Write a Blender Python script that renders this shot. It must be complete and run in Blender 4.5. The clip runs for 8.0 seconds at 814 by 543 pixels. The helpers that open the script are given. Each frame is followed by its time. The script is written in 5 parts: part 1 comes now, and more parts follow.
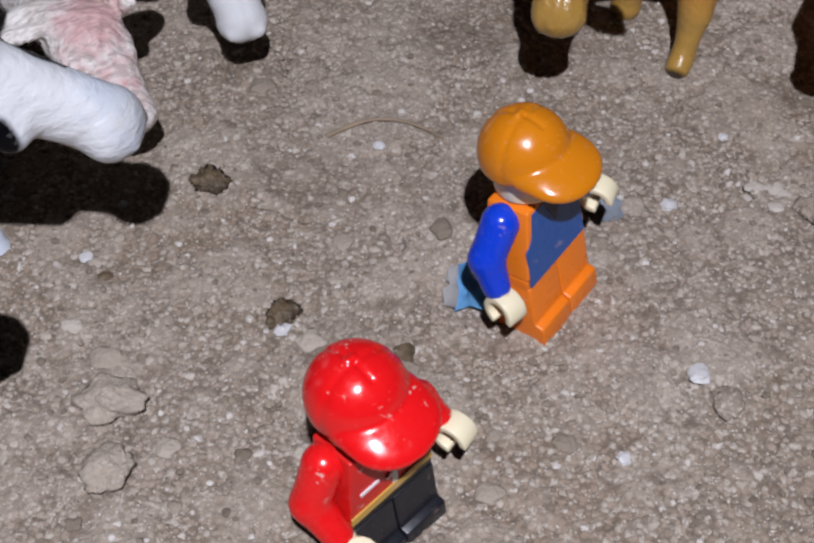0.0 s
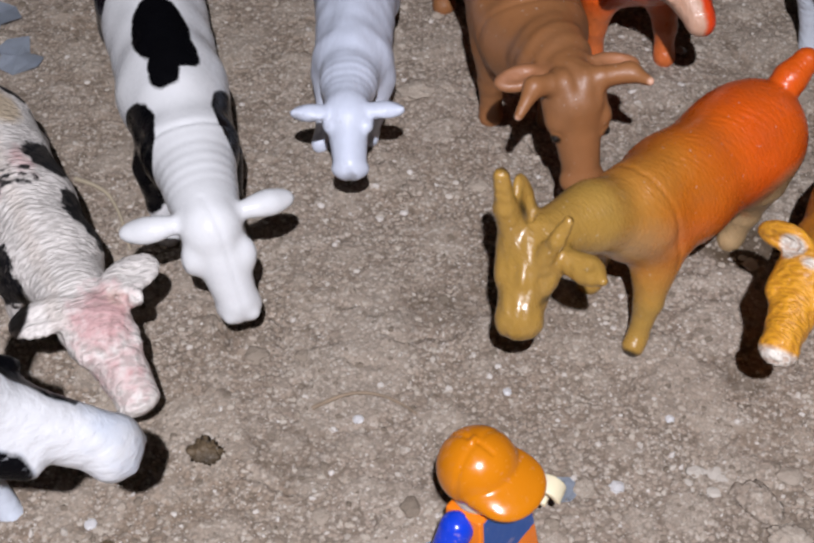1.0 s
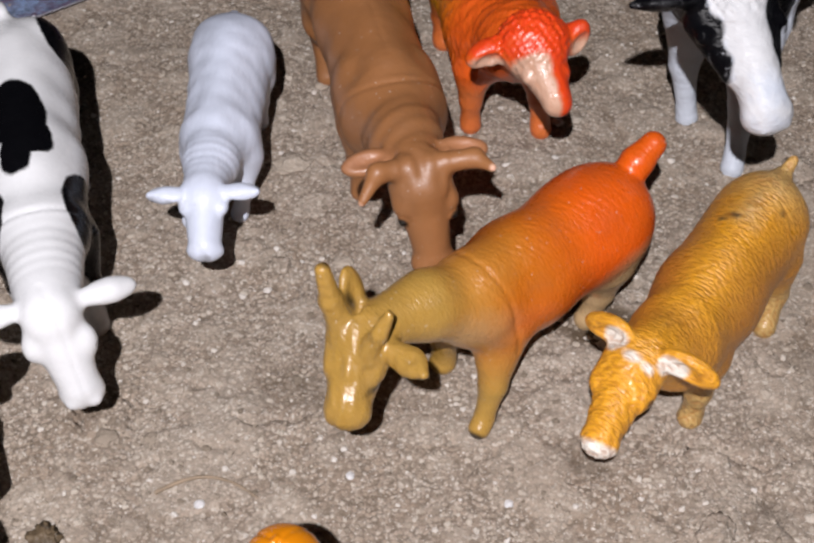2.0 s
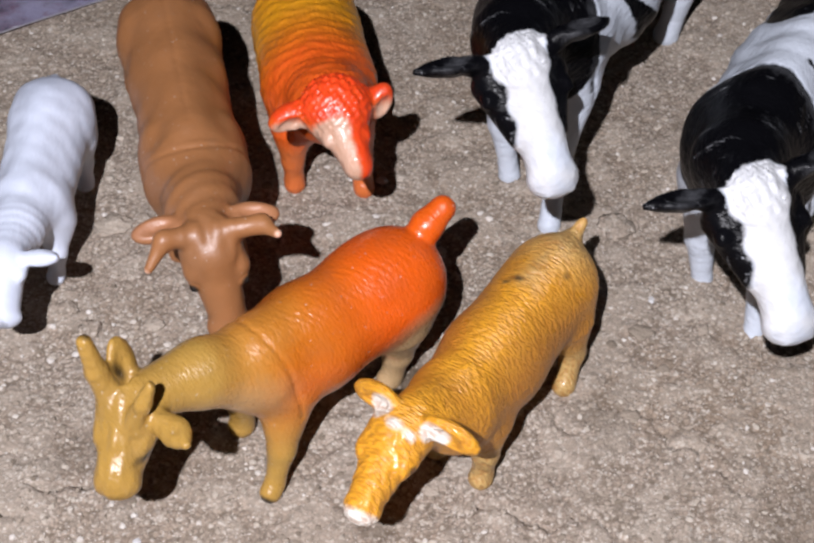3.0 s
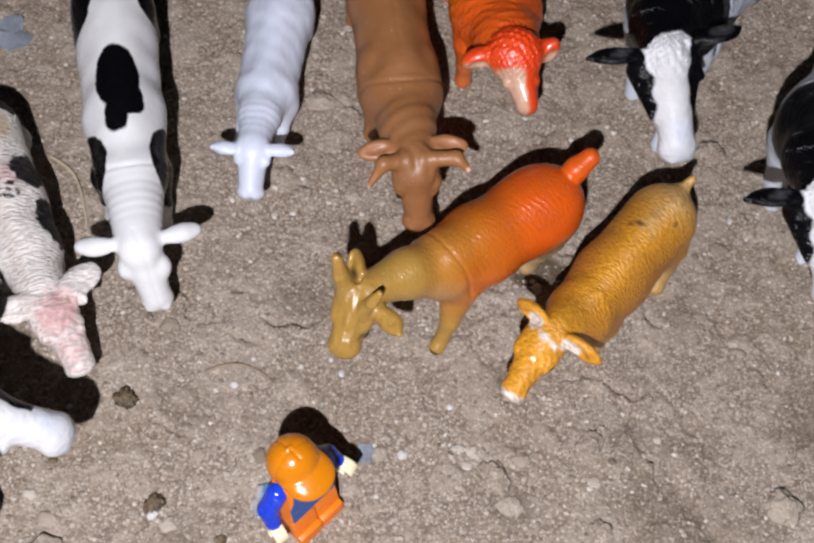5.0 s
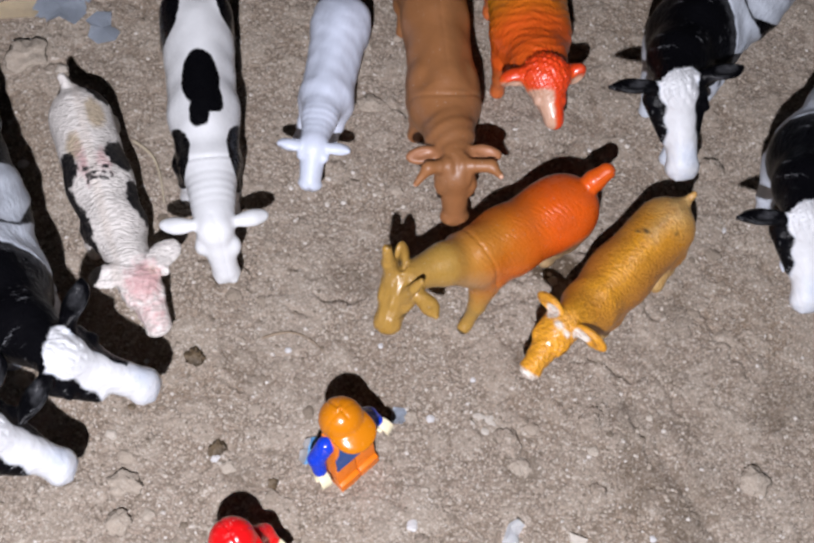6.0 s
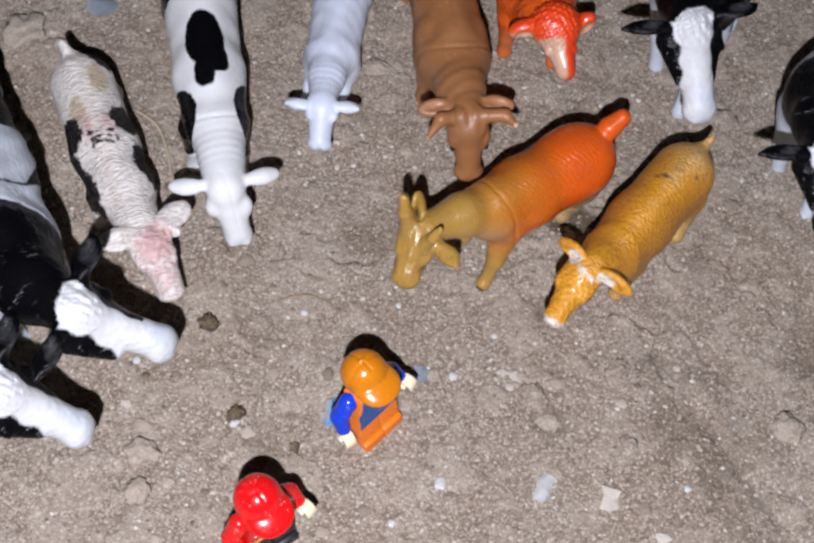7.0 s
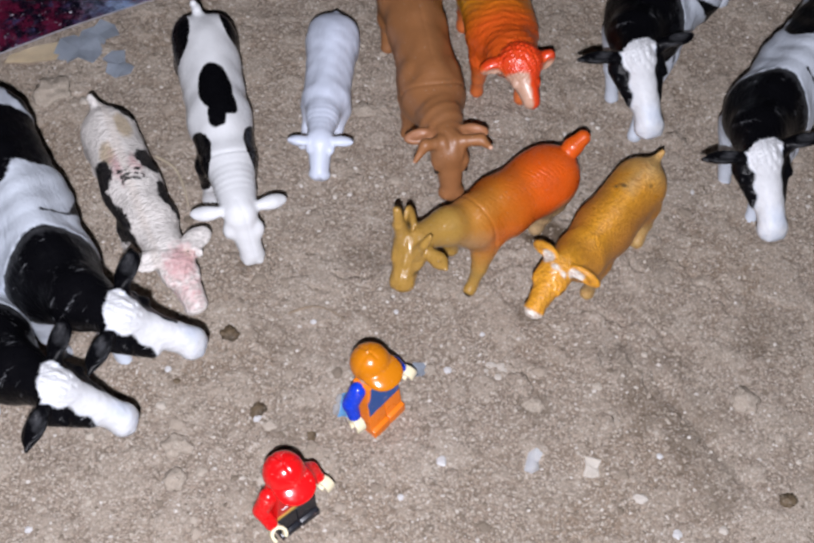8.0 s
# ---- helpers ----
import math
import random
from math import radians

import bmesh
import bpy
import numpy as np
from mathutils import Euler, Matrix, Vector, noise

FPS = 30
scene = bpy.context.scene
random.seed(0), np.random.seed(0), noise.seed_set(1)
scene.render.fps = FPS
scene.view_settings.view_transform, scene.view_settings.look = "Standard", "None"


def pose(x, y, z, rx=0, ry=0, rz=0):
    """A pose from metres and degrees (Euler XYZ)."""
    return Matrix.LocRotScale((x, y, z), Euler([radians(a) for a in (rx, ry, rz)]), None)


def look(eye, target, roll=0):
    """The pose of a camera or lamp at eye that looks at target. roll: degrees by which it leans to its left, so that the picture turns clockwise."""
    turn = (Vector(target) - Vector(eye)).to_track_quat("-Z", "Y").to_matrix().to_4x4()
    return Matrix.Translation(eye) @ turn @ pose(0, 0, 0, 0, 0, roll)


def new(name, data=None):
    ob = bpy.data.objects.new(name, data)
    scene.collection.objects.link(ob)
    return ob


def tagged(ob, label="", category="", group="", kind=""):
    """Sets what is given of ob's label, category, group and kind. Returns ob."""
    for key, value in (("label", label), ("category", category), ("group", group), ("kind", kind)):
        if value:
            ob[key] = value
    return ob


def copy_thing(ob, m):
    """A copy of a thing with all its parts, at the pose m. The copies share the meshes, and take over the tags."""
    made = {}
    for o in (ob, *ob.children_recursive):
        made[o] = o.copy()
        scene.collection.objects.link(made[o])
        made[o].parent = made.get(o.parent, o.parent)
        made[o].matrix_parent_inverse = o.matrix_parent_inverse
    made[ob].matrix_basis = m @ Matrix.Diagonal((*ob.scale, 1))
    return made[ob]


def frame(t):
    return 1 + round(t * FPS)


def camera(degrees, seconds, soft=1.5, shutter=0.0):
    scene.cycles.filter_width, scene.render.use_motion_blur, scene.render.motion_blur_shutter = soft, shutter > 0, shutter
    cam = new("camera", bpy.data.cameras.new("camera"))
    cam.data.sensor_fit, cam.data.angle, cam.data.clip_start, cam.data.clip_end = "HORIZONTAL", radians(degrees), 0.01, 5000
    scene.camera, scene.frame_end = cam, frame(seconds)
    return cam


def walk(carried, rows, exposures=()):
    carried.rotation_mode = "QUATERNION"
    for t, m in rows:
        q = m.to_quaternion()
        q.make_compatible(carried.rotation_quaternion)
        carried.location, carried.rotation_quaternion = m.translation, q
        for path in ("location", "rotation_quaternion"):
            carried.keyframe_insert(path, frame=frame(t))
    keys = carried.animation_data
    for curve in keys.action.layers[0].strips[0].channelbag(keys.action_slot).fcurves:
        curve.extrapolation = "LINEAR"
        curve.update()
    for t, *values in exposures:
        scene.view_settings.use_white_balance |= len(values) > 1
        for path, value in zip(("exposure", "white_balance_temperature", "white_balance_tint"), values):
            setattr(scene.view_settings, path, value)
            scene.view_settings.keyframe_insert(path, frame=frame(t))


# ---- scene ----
cam = camera(33.47, 8.0, 2.6)
PATH = [
    (0, (-0.00637, -0.12838, 0.17194), (-0.01346, 0.12823, -0.13482), -0.442),
    (0.5, (-0.00219, -0.12184, 0.19974), (-0.01113, 0.14501, -0.09810), 0.061),
    (1, (0.00141, -0.11690, 0.21702), (-0.01183, 0.15561, -0.07549), 0.151),
    (1.5, (0.01284, -0.11007, 0.22384), (-0.00214, 0.16311, -0.06797), 0.215),
    (2, (0.03494, -0.10689, 0.22853), (0.01840, 0.16903, -0.06060), -0.373),
    (2.2, (0.03893, -0.11313, 0.22800), (0.03173, 0.16999, -0.05448), 0.334),
    (3.3, (0.08201, -0.09532, 0.24374), (0.07031, 0.18713, -0.03925), 0.015),
    (3.5, (0.08249, -0.09186, 0.25093), (0.07136, 0.19002, -0.03266), 1.039),
    (4, (0.07011, -0.08982, 0.26693), (0.05974, 0.17317, -0.03428), 3.278),
    (4.5, (0.04362, -0.09576, 0.30758), (0.04071, 0.11715, -0.03104), 6.512),
    (4.7, (0.03700, -0.10229, 0.32894), (0.03346, 0.10250, -0.01464), 7.007),
    (5.8, (0.02172, -0.13192, 0.40370), (0.02066, 0.05496, 0.05003), 11.417),
    (6, (0.01724, -0.13507, 0.41158), (0.01691, 0.05181, 0.05792), 12.029),
    (6.5, (0.01250, -0.13402, 0.41027), (0.01267, 0.05586, 0.05821), 12.056),
    (7, (0.01351, -0.15534, 0.38841), (0.01422, 0.04274, 0.04090), 10.057),
    (7.5, (0.00802, -0.18909, 0.40660), (0.01045, 0.02211, 0.06691), 8.871),
    (8, (0.01282, -0.21085, 0.42366), (0.01509, 0.01088, 0.09074), 7.472),
]
walk(cam, [(t, look(eye, aim, roll)) for t, eye, aim, roll in PATH], [(0, 0.41, 6400, 10), (0.5, 0.54, 6500, 10), (1, 0.74, 6700, 10), (1.5, 0.87, 6900, 10), (2, 0.99, 7050, 10), (3.5, 1.29, 6600, 10), (4, 1.18, 6750, 10), (4.5, 0.89, 6950, 10), (6, 0.94, 6650, 10), (7.5, 0.82, 6550, 10), (8, 0.86, 6550, 10)])

# ---- light: one small hand-held lamp in the night ----
world = bpy.data.worlds.new("night")
scene.world = world
world.use_nodes = True
world.node_tree.nodes["Background"].inputs[0].default_value = (0.55, 0.6, 0.8, 1)
world.node_tree.nodes["Background"].inputs[1].default_value = 0.0006
torch = new("torch_light", bpy.data.lights.new("torch_light", "POINT"))
torch.data.energy = 9.4
torch.data.shadow_soft_size = 0.004
torch.data.color = (0.893, 0.897, 1.0)
torch.location = (0.012, -0.240, 0.430)

MM = 0.001


# ---- materials ----
def shader(name):
    m = bpy.data.materials.new(name)
    m.use_nodes = True
    nt = m.node_tree
    return m, nt, nt.nodes["Principled BSDF"]


def node(nt, kind, **values):
    n = nt.nodes.new(kind)
    for key, value in values.items():
        n.inputs[key.replace("_", " ")].default_value = value
    return n


def coords(nt, scale=(1, 1, 1), turn=(0, 0, 0)):
    tex = nt.nodes.new("ShaderNodeTexCoord")
    mp = nt.nodes.new("ShaderNodeMapping")
    mp.inputs["Scale"].default_value = scale
    mp.inputs["Rotation"].default_value = turn
    nt.links.new(tex.outputs["Object"], mp.inputs["Vector"])
    return mp.outputs["Vector"]


def noise_tex(nt, vec, scale, detail=4.0, rough=0.55):
    n = node(nt, "ShaderNodeTexNoise", Scale=scale, Detail=detail, Roughness=rough)
    nt.links.new(vec, n.inputs["Vector"])
    return n.outputs["Fac"]


def ranged(nt, value, lo, hi, a=0.0, b=1.0):
    n = node(nt, "ShaderNodeMapRange", From_Min=lo, From_Max=hi, To_Min=a, To_Max=b)
    nt.links.new(value, n.inputs["Value"])
    return n.outputs["Result"]


def calc(nt, op, a, b):
    n = nt.nodes.new("ShaderNodeMath")
    n.operation = op
    for i, v in enumerate((a, b)):
        if isinstance(v, (int, float)):
            n.inputs[i].default_value = v
        else:
            nt.links.new(v, n.inputs[i])
    return n.outputs[0]


def mixed(nt, fac, a, b):
    n = nt.nodes.new("ShaderNodeMix")
    n.data_type = "RGBA"
    if isinstance(fac, (int, float)):
        n.inputs[0].default_value = fac
    else:
        nt.links.new(fac, n.inputs[0])
    for i, v in ((6, a), (7, b)):
        if isinstance(v, tuple):
            n.inputs[i].default_value = (*v, 1)
        else:
            nt.links.new(v, n.inputs[i])
    return n.outputs[2]


def bumped(nt, bsdf, height, strength, distance):
    n = node(nt, "ShaderNodeBump", Strength=strength, Distance=distance)
    nt.links.new(height, n.inputs["Height"])
    nt.links.new(n.outputs["Normal"], bsdf.inputs["Normal"])


def plain(name, colour, rough=0.4, wear=0.12, bump=0.0002, grain=900, chips=0.0):
    """A moulded or painted surface with faint mottling, scuffs and fine relief."""
    m, nt, b = shader(name)
    v = coords(nt)
    big = ranged(nt, noise_tex(nt, v, 110, 3), 0.35, 0.7)
    fine = noise_tex(nt, v, grain, 4)
    dark = tuple(c * (1 - wear * 1.6) for c in colour)
    col = mixed(nt, big, colour, dark)
    col = mixed(nt, ranged(nt, fine, 0.62, 0.75, 0, wear * 2), col, (0.35, 0.31, 0.26))
    if chips:
        worn = calc(nt, "MULTIPLY", ranged(nt, noise_tex(nt, v, 620, 4, 0.65), 0.62, 0.66), ranged(nt, noise_tex(nt, v, 150, 2), 0.52, 0.6))
        col = mixed(nt, calc(nt, "MULTIPLY", worn, chips), col, (0.62, 0.42, 0.38))
    nt.links.new(col, b.inputs["Base Color"])
    nt.links.new(ranged(nt, fine, 0.3, 0.7, rough - 0.06, rough + 0.1), b.inputs["Roughness"])
    bumped(nt, b, fine, 0.35, bump)
    return m


def toy(name, base, layers, rough=0.35, hair=None, hair_depth=0.0, soil=0.15, coat=0.0, scuff=0.0, shine=0.4, specks=0.0, ior=1.5):
    """Painted toy plastic. The layers are paints sprayed over the base: (channel, colour, edge softness, raggedness)."""
    m, nt, b = shader(name)
    v = coords(nt)
    tint = nt.nodes.new("ShaderNodeAttribute")
    tint.attribute_name = "paint"
    split = nt.nodes.new("ShaderNodeSeparateColor")
    nt.links.new(tint.outputs["Color"], split.inputs[0])
    rag = noise_tex(nt, v, 420, 5, 0.6)
    mott = noise_tex(nt, v, 90, 3)
    col = mixed(nt, ranged(nt, mott, 0.35, 0.7), base, tuple(c * 0.86 for c in base))
    for channel, colour, soft, ragged in layers:
        jitter = calc(nt, "MULTIPLY", calc(nt, "SUBTRACT", rag, 0.5), ragged)
        value = tint.outputs["Alpha"] if channel == 3 else split.outputs[channel]
        fac = ranged(nt, calc(nt, "ADD", value, jitter), 0.5 - soft, 0.5 + soft)
        paint = mixed(nt, ranged(nt, mott, 0.35, 0.7), colour, tuple(c * 0.8 for c in colour))
        col = mixed(nt, fac, col, paint)
    grit = noise_tex(nt, v, 1500, 3)
    col = mixed(nt, ranged(nt, grit, 0.63, 0.78, 0, soil * 2), col, (0.30, 0.26, 0.21))
    col = mixed(nt, ranged(nt, mott, 0.55, 0.8, 0, soil), col, (0.24, 0.2, 0.16))
    if specks:
        bits = noise_tex(nt, v, 1300, 0, 0.5)
        col = mixed(nt, calc(nt, "MULTIPLY", ranged(nt, bits, 0.82, 0.84), specks), col, (0.75, 0.71, 0.66))
    if scuff:
        scratch = noise_tex(nt, coords(nt, (300, 60, 60), (0.2, 0.1, 0.4)), 3.0, 5, 0.7)
        rub = calc(nt, "MULTIPLY", ranged(nt, scratch, 0.60, 0.70), ranged(nt, mott, 0.5, 0.66))
        col = mixed(nt, calc(nt, "MULTIPLY", rub, scuff), col, (0.42, 0.43, 0.46))
    height = calc(nt, "MULTIPLY", grit, 0.25)
    if hair:
        strokes = noise_tex(nt, coords(nt, hair[0], hair[1]), hair[2], 3, 0.5)
        strokes = ranged(nt, strokes, 0.38, 0.62)
        height = calc(nt, "ADD", height, strokes)
        col = mixed(nt, calc(nt, "MULTIPLY", ranged(nt, strokes, 0.0, 0.55, 1.0, 0.0), hair[3]), col, hair[4])
    nt.links.new(col, b.inputs["Base Color"])
    nt.links.new(ranged(nt, rag, 0.3, 0.7, rough - 0.05, rough + 0.12), b.inputs["Roughness"])
    b.inputs["Specular IOR Level"].default_value = shine
    b.inputs["IOR"].default_value = ior
    b.inputs["Coat Weight"].default_value = coat
    b.inputs["Coat Roughness"].default_value = 0.15
    bumped(nt, b, height, 0.6, hair_depth if hair else 0.00012)
    return m


# ---- modelling clay: rounded limbs and blobs melted together, in millimetres ----
class Clay:
    def __init__(self, lo, hi, cell=0.65):
        self.cell = cell
        self.axes = [np.arange(a - 3, b + 3, cell, dtype=np.float32) for a, b in zip(lo, hi)]
        self.f = np.full([len(a) for a in self.axes], 6.0, np.float32)
        self.tag = np.zeros(self.f.shape, np.int8)
        self.pieces = ["body"]
        self.now = 0

    def piece(self, name):
        """What is added from here on belongs to a new piece of that name; "body" goes back to the trunk."""
        if name == "body":
            self.now = 0
        else:
            self.pieces.append(name)
            self.now = len(self.pieces) - 1

    def cut(self, c, r, turn=(0, 0, 0), k=0.6):
        """Hollow out an ellipsoid."""
        m = np.array(Euler([radians(v) for v in turn]).to_matrix().transposed())
        c, r = np.array(c, float), np.array(r, float)
        grid = np.meshgrid(*self.axes, indexing="ij", sparse=True)
        p = [g - v for g, v in zip(grid, c)]
        q = [m[i, 0] * p[0] + m[i, 1] * p[1] + m[i, 2] * p[2] for i in range(3)]
        d = (1 - np.sqrt(sum((q[i] / r[i]) ** 2 for i in range(3)))) * r.min()
        h = np.maximum(k - np.abs(self.f - d), 0) / k
        self.f = (np.maximum(self.f, d) + h * h * k * 0.25).astype(np.float32)

    def _melt(self, lo, hi, k, dist):
        cut = []
        for a, l, h in zip(self.axes, lo, hi):
            i, j = np.searchsorted(a, (l - k - 2, h + k + 2))
            cut.append(slice(max(i, 0), max(j, i + 1)))
        grid = np.meshgrid(*(a[c] for a, c in zip(self.axes, cut)), indexing="ij", sparse=True)
        d = dist(*grid)
        old = self.f[tuple(cut)]
        self.tag[tuple(cut)] = np.where(d < old, self.now, self.tag[tuple(cut)])
        h = np.maximum(k - np.abs(old - d), 0) / k
        self.f[tuple(cut)] = np.minimum(old, d) - h * h * k * 0.25

    def limb(self, a, b, ra, rb, k=3.0, wide=1.0):
        """A tapered rounded rod from a to b; wide: how far it is broadened sideways."""
        a, b = np.array(a, float), np.array(b, float)
        r = max(ra, rb) * max(wide, 1)
        mid = (a[1] + b[1]) / 2

        def dist(x, y, z):
            y = mid + (y - mid) / wide
            px, py, pz = x - a[0], y - a[1], z - a[2]
            u = b - a
            t = np.clip((px * u[0] + py * u[1] + pz * u[2]) / (u @ u), 0, 1)
            return np.sqrt((px - t * u[0]) ** 2 + (py - t * u[1]) ** 2 + (pz - t * u[2]) ** 2) - (ra + (rb - ra) * t)

        self._melt(np.minimum(a, b) - r, np.maximum(a, b) + r, k, dist)

    def blob(self, c, r, turn=(0, 0, 0), k=3.0):
        """An ellipsoid, turned about x, y and z by degrees."""
        m = np.array(Euler([radians(v) for v in turn]).to_matrix().transposed())
        c, r = np.array(c, float), np.array(r, float)

        def dist(x, y, z):
            p = [x - c[0], y - c[1], z - c[2]]
            q = [m[i, 0] * p[0] + m[i, 1] * p[1] + m[i, 2] * p[2] for i in range(3)]
            k0 = np.sqrt(sum((q[i] / r[i]) ** 2 for i in range(3))) + 1e-4
            k1 = np.sqrt(sum((q[i] / r[i] ** 2) ** 2 for i in range(3))) + 1e-4
            return k0 * (k0 - 1) / k1

        self._melt(c - r.max(), c + r.max(), k, dist)

    def leg(self, hip, knee, hoof, r, k=3.0):
        """A leg from hip over knee to hoof; r: the four radii, at hip, knee, pastern and hoof."""
        hip, knee, hoof = (np.array(v, float) for v in (hip, knee, hoof))
        past = knee + (hoof - knee) * 0.75
        back = self.now
        self.piece("leg")
        self.limb(hip, knee, r[0], r[1], k)
        self.limb(knee, past, r[1], r[2], 1.5)
        self.limb(past, hoof + (0.4, 0, 1.2), r[2], r[3], 1.5)
        self.now = back

    def relief(self, depth):
        """Carve a relief, a function of x, y, z in millimetres, into the surface."""
        grid = np.meshgrid(*self.axes, indexing="ij", sparse=True)
        self.f -= depth(*grid).astype(np.float32)

    def mesh(self, name):
        f, c = self.f, self.cell
        neg = f < 0
        corner = [(i, j, k) for i in (0, 1) for j in (0, 1) for k in (0, 1)]
        n = np.array(f.shape) - 1
        part = [neg[i:i + n[0], j:j + n[1], k:k + n[2]] for i, j, k in corner]
        some = np.any(part, axis=0) & ~np.all(part, axis=0)
        where = np.argwhere(some)
        vals = np.stack([f[where[:, 0] + i, where[:, 1] + j, where[:, 2] + k] for i, j, k in corner], 1)
        at, count = np.zeros((len(where), 3)), np.zeros((len(where), 1))
        for p in range(8):
            for q in range(p + 1, 8):
                step = np.array(corner[q]) - corner[p]
                if np.abs(step).sum() != 1:
                    continue
                a, b = vals[:, p], vals[:, q]
                hit = (a < 0) != (b < 0)
                t = np.where(hit, a / np.where(hit, a - b, 1), 0)
                at += hit[:, None] * (np.array(corner[p]) + t[:, None] * step)
                count += hit[:, None]
        start = np.array([a[0] for a in self.axes])
        verts = start + (where + at / count) * c
        index = np.full(some.shape, -1)
        index[tuple(where.T)] = np.arange(len(where))
        quads = []
        for ax in range(3):
            lo, hi = [slice(None)] * 3, [slice(None)] * 3
            lo[ax], hi[ax] = slice(0, -1), slice(1, None)
            turn = neg[tuple(lo)] != neg[tuple(hi)]
            e = np.argwhere(turn)
            o1, o2 = (ax + 1) % 3, (ax + 2) % 3
            e = e[(e[:, o1] > 0) & (e[:, o2] > 0) & (e[:, o1] < n[o1]) & (e[:, o2] < n[o2])]
            d1, d2 = np.eye(3, dtype=int)[o1], np.eye(3, dtype=int)[o2]
            q = np.stack([index[tuple((e - s).T)] for s in (d1 + d2, d2, 0 * d1, d1)], 1)
            out = neg[tuple(e.T)]
            q[~out] = q[~out][:, ::-1]
            quads.append(q)
        quads = np.concatenate(quads)
        me = bpy.data.meshes.new(name)
        me.vertices.add(len(verts))
        me.vertices.foreach_set("co", (verts * MM).astype(np.float32).ravel())
        me.loops.add(quads.size)
        me.loops.foreach_set("vertex_index", quads.ravel().astype(np.int32))
        me.polygons.add(len(quads))
        me.polygons.foreach_set("loop_start", np.arange(0, quads.size, 4, dtype=np.int32))
        me.polygons.foreach_set("loop_total", np.full(len(quads), 4, np.int32))
        me.polygons.foreach_set("use_smooth", np.ones(len(quads), bool))
        me.update(calc_edges=True)
        if len(self.pieces) > 1:
            owner = self.tag[tuple(np.rint((verts - start) / c).astype(int).T)]
            me.attributes.new("piece", "INT", "FACE").data.foreach_set("value", owner[quads[:, 0]].astype(np.int32))
            me["pieces"] = ",".join(self.pieces)
        return me, verts


def spot(p, c, r):
    """How far, in millimetres, p lies inside the ellipsoid round c."""
    q = (p - np.array(c)) / np.array(r)
    return (1 - np.sqrt((q * q).sum(1))) * min(r)


def patch(p, x, y, half_x, half_y, above=30):
    """How far p lies inside an upright box with rounded corners, above the given height."""
    q = (np.abs((p[:, 0] - x) / half_x) ** 3 + np.abs((p[:, 1] - y) / half_y) ** 3) ** (1 / 3)
    return np.minimum((1 - q) * min(half_x, half_y), p[:, 2] - above)


def most(*some):
    return np.max(some, axis=0)


def sprayed(me, *channels):
    """Store up to four paint layers, given as depths inside their edges in millimetres."""
    data = np.zeros((len(me.vertices), 4), np.float32)
    for i, ch in enumerate(channels):
        data[:, i] = np.clip(ch / 8 + 0.5, -1, 2)
    me.attributes.new("paint", "FLOAT_COLOR", "POINT").data.foreach_set("color", data.ravel())


def taken_apart(me):
    """The pieces of a moulded body as meshes of their own, which keep its paint and its shading across the joints."""
    co = np.empty(len(me.vertices) * 3, np.float32)
    me.vertices.foreach_get("co", co)
    nor = np.empty(len(me.vertices) * 3, np.float32)
    me.vertex_normals.foreach_get("vector", nor)
    paint = np.empty(len(me.vertices) * 4, np.float32)
    me.attributes["paint"].data.foreach_get("color", paint)
    co, nor, paint = co.reshape(-1, 3), nor.reshape(-1, 3), paint.reshape(-1, 4)
    quads = np.empty(len(me.loops), np.int32)
    me.loops.foreach_get("vertex_index", quads)
    quads = quads.reshape(-1, 4)
    owner = np.empty(len(quads), np.int32)
    me.attributes["piece"].data.foreach_get("value", owner)
    out = []
    for i, name in enumerate(me["pieces"].split(",")):
        mine = quads[owner == i]
        if not len(mine):
            continue
        used, local = np.unique(mine, return_inverse=True)
        local = local.reshape(-1).astype(np.int32)
        sub = bpy.data.meshes.new(name)
        sub.vertices.add(len(used))
        sub.vertices.foreach_set("co", co[used].ravel())
        sub.loops.add(len(local))
        sub.loops.foreach_set("vertex_index", local)
        sub.polygons.add(len(mine))
        sub.polygons.foreach_set("loop_start", np.arange(0, len(local), 4, dtype=np.int32))
        sub.polygons.foreach_set("loop_total", np.full(len(mine), 4, np.int32))
        sub.polygons.foreach_set("use_smooth", np.ones(len(mine), bool))
        sub.update(calc_edges=True)
        sub.attributes.new("paint", "FLOAT_COLOR", "POINT").data.foreach_set("color", paint[used].ravel())
        sub.normals_split_custom_set_from_vertices(nor[used].tolist())
        out.append((name, sub))
    return out


def stand(name, me, mat, x, y, heading, label, category, z=0.0, group="", lean=0.0, tip=0.0, marks=None):
    """Set a moulded animal on the dirt, with its body, head, ears, horns, tail and legs as parts; marks: labels for some of them."""
    ob = new(name)
    ob.empty_display_size = 0.01
    ob.matrix_basis = pose(x * MM, y * MM, z * MM, tip, lean, heading)
    for piece, sub in taken_apart(me):
        sub.materials.append(mat)
        child = new(piece, sub)
        child.parent = ob
        tagged(child, (marks or {}).get(piece, ""))
    bpy.data.meshes.remove(me)
    return tagged(ob, label, category, group)


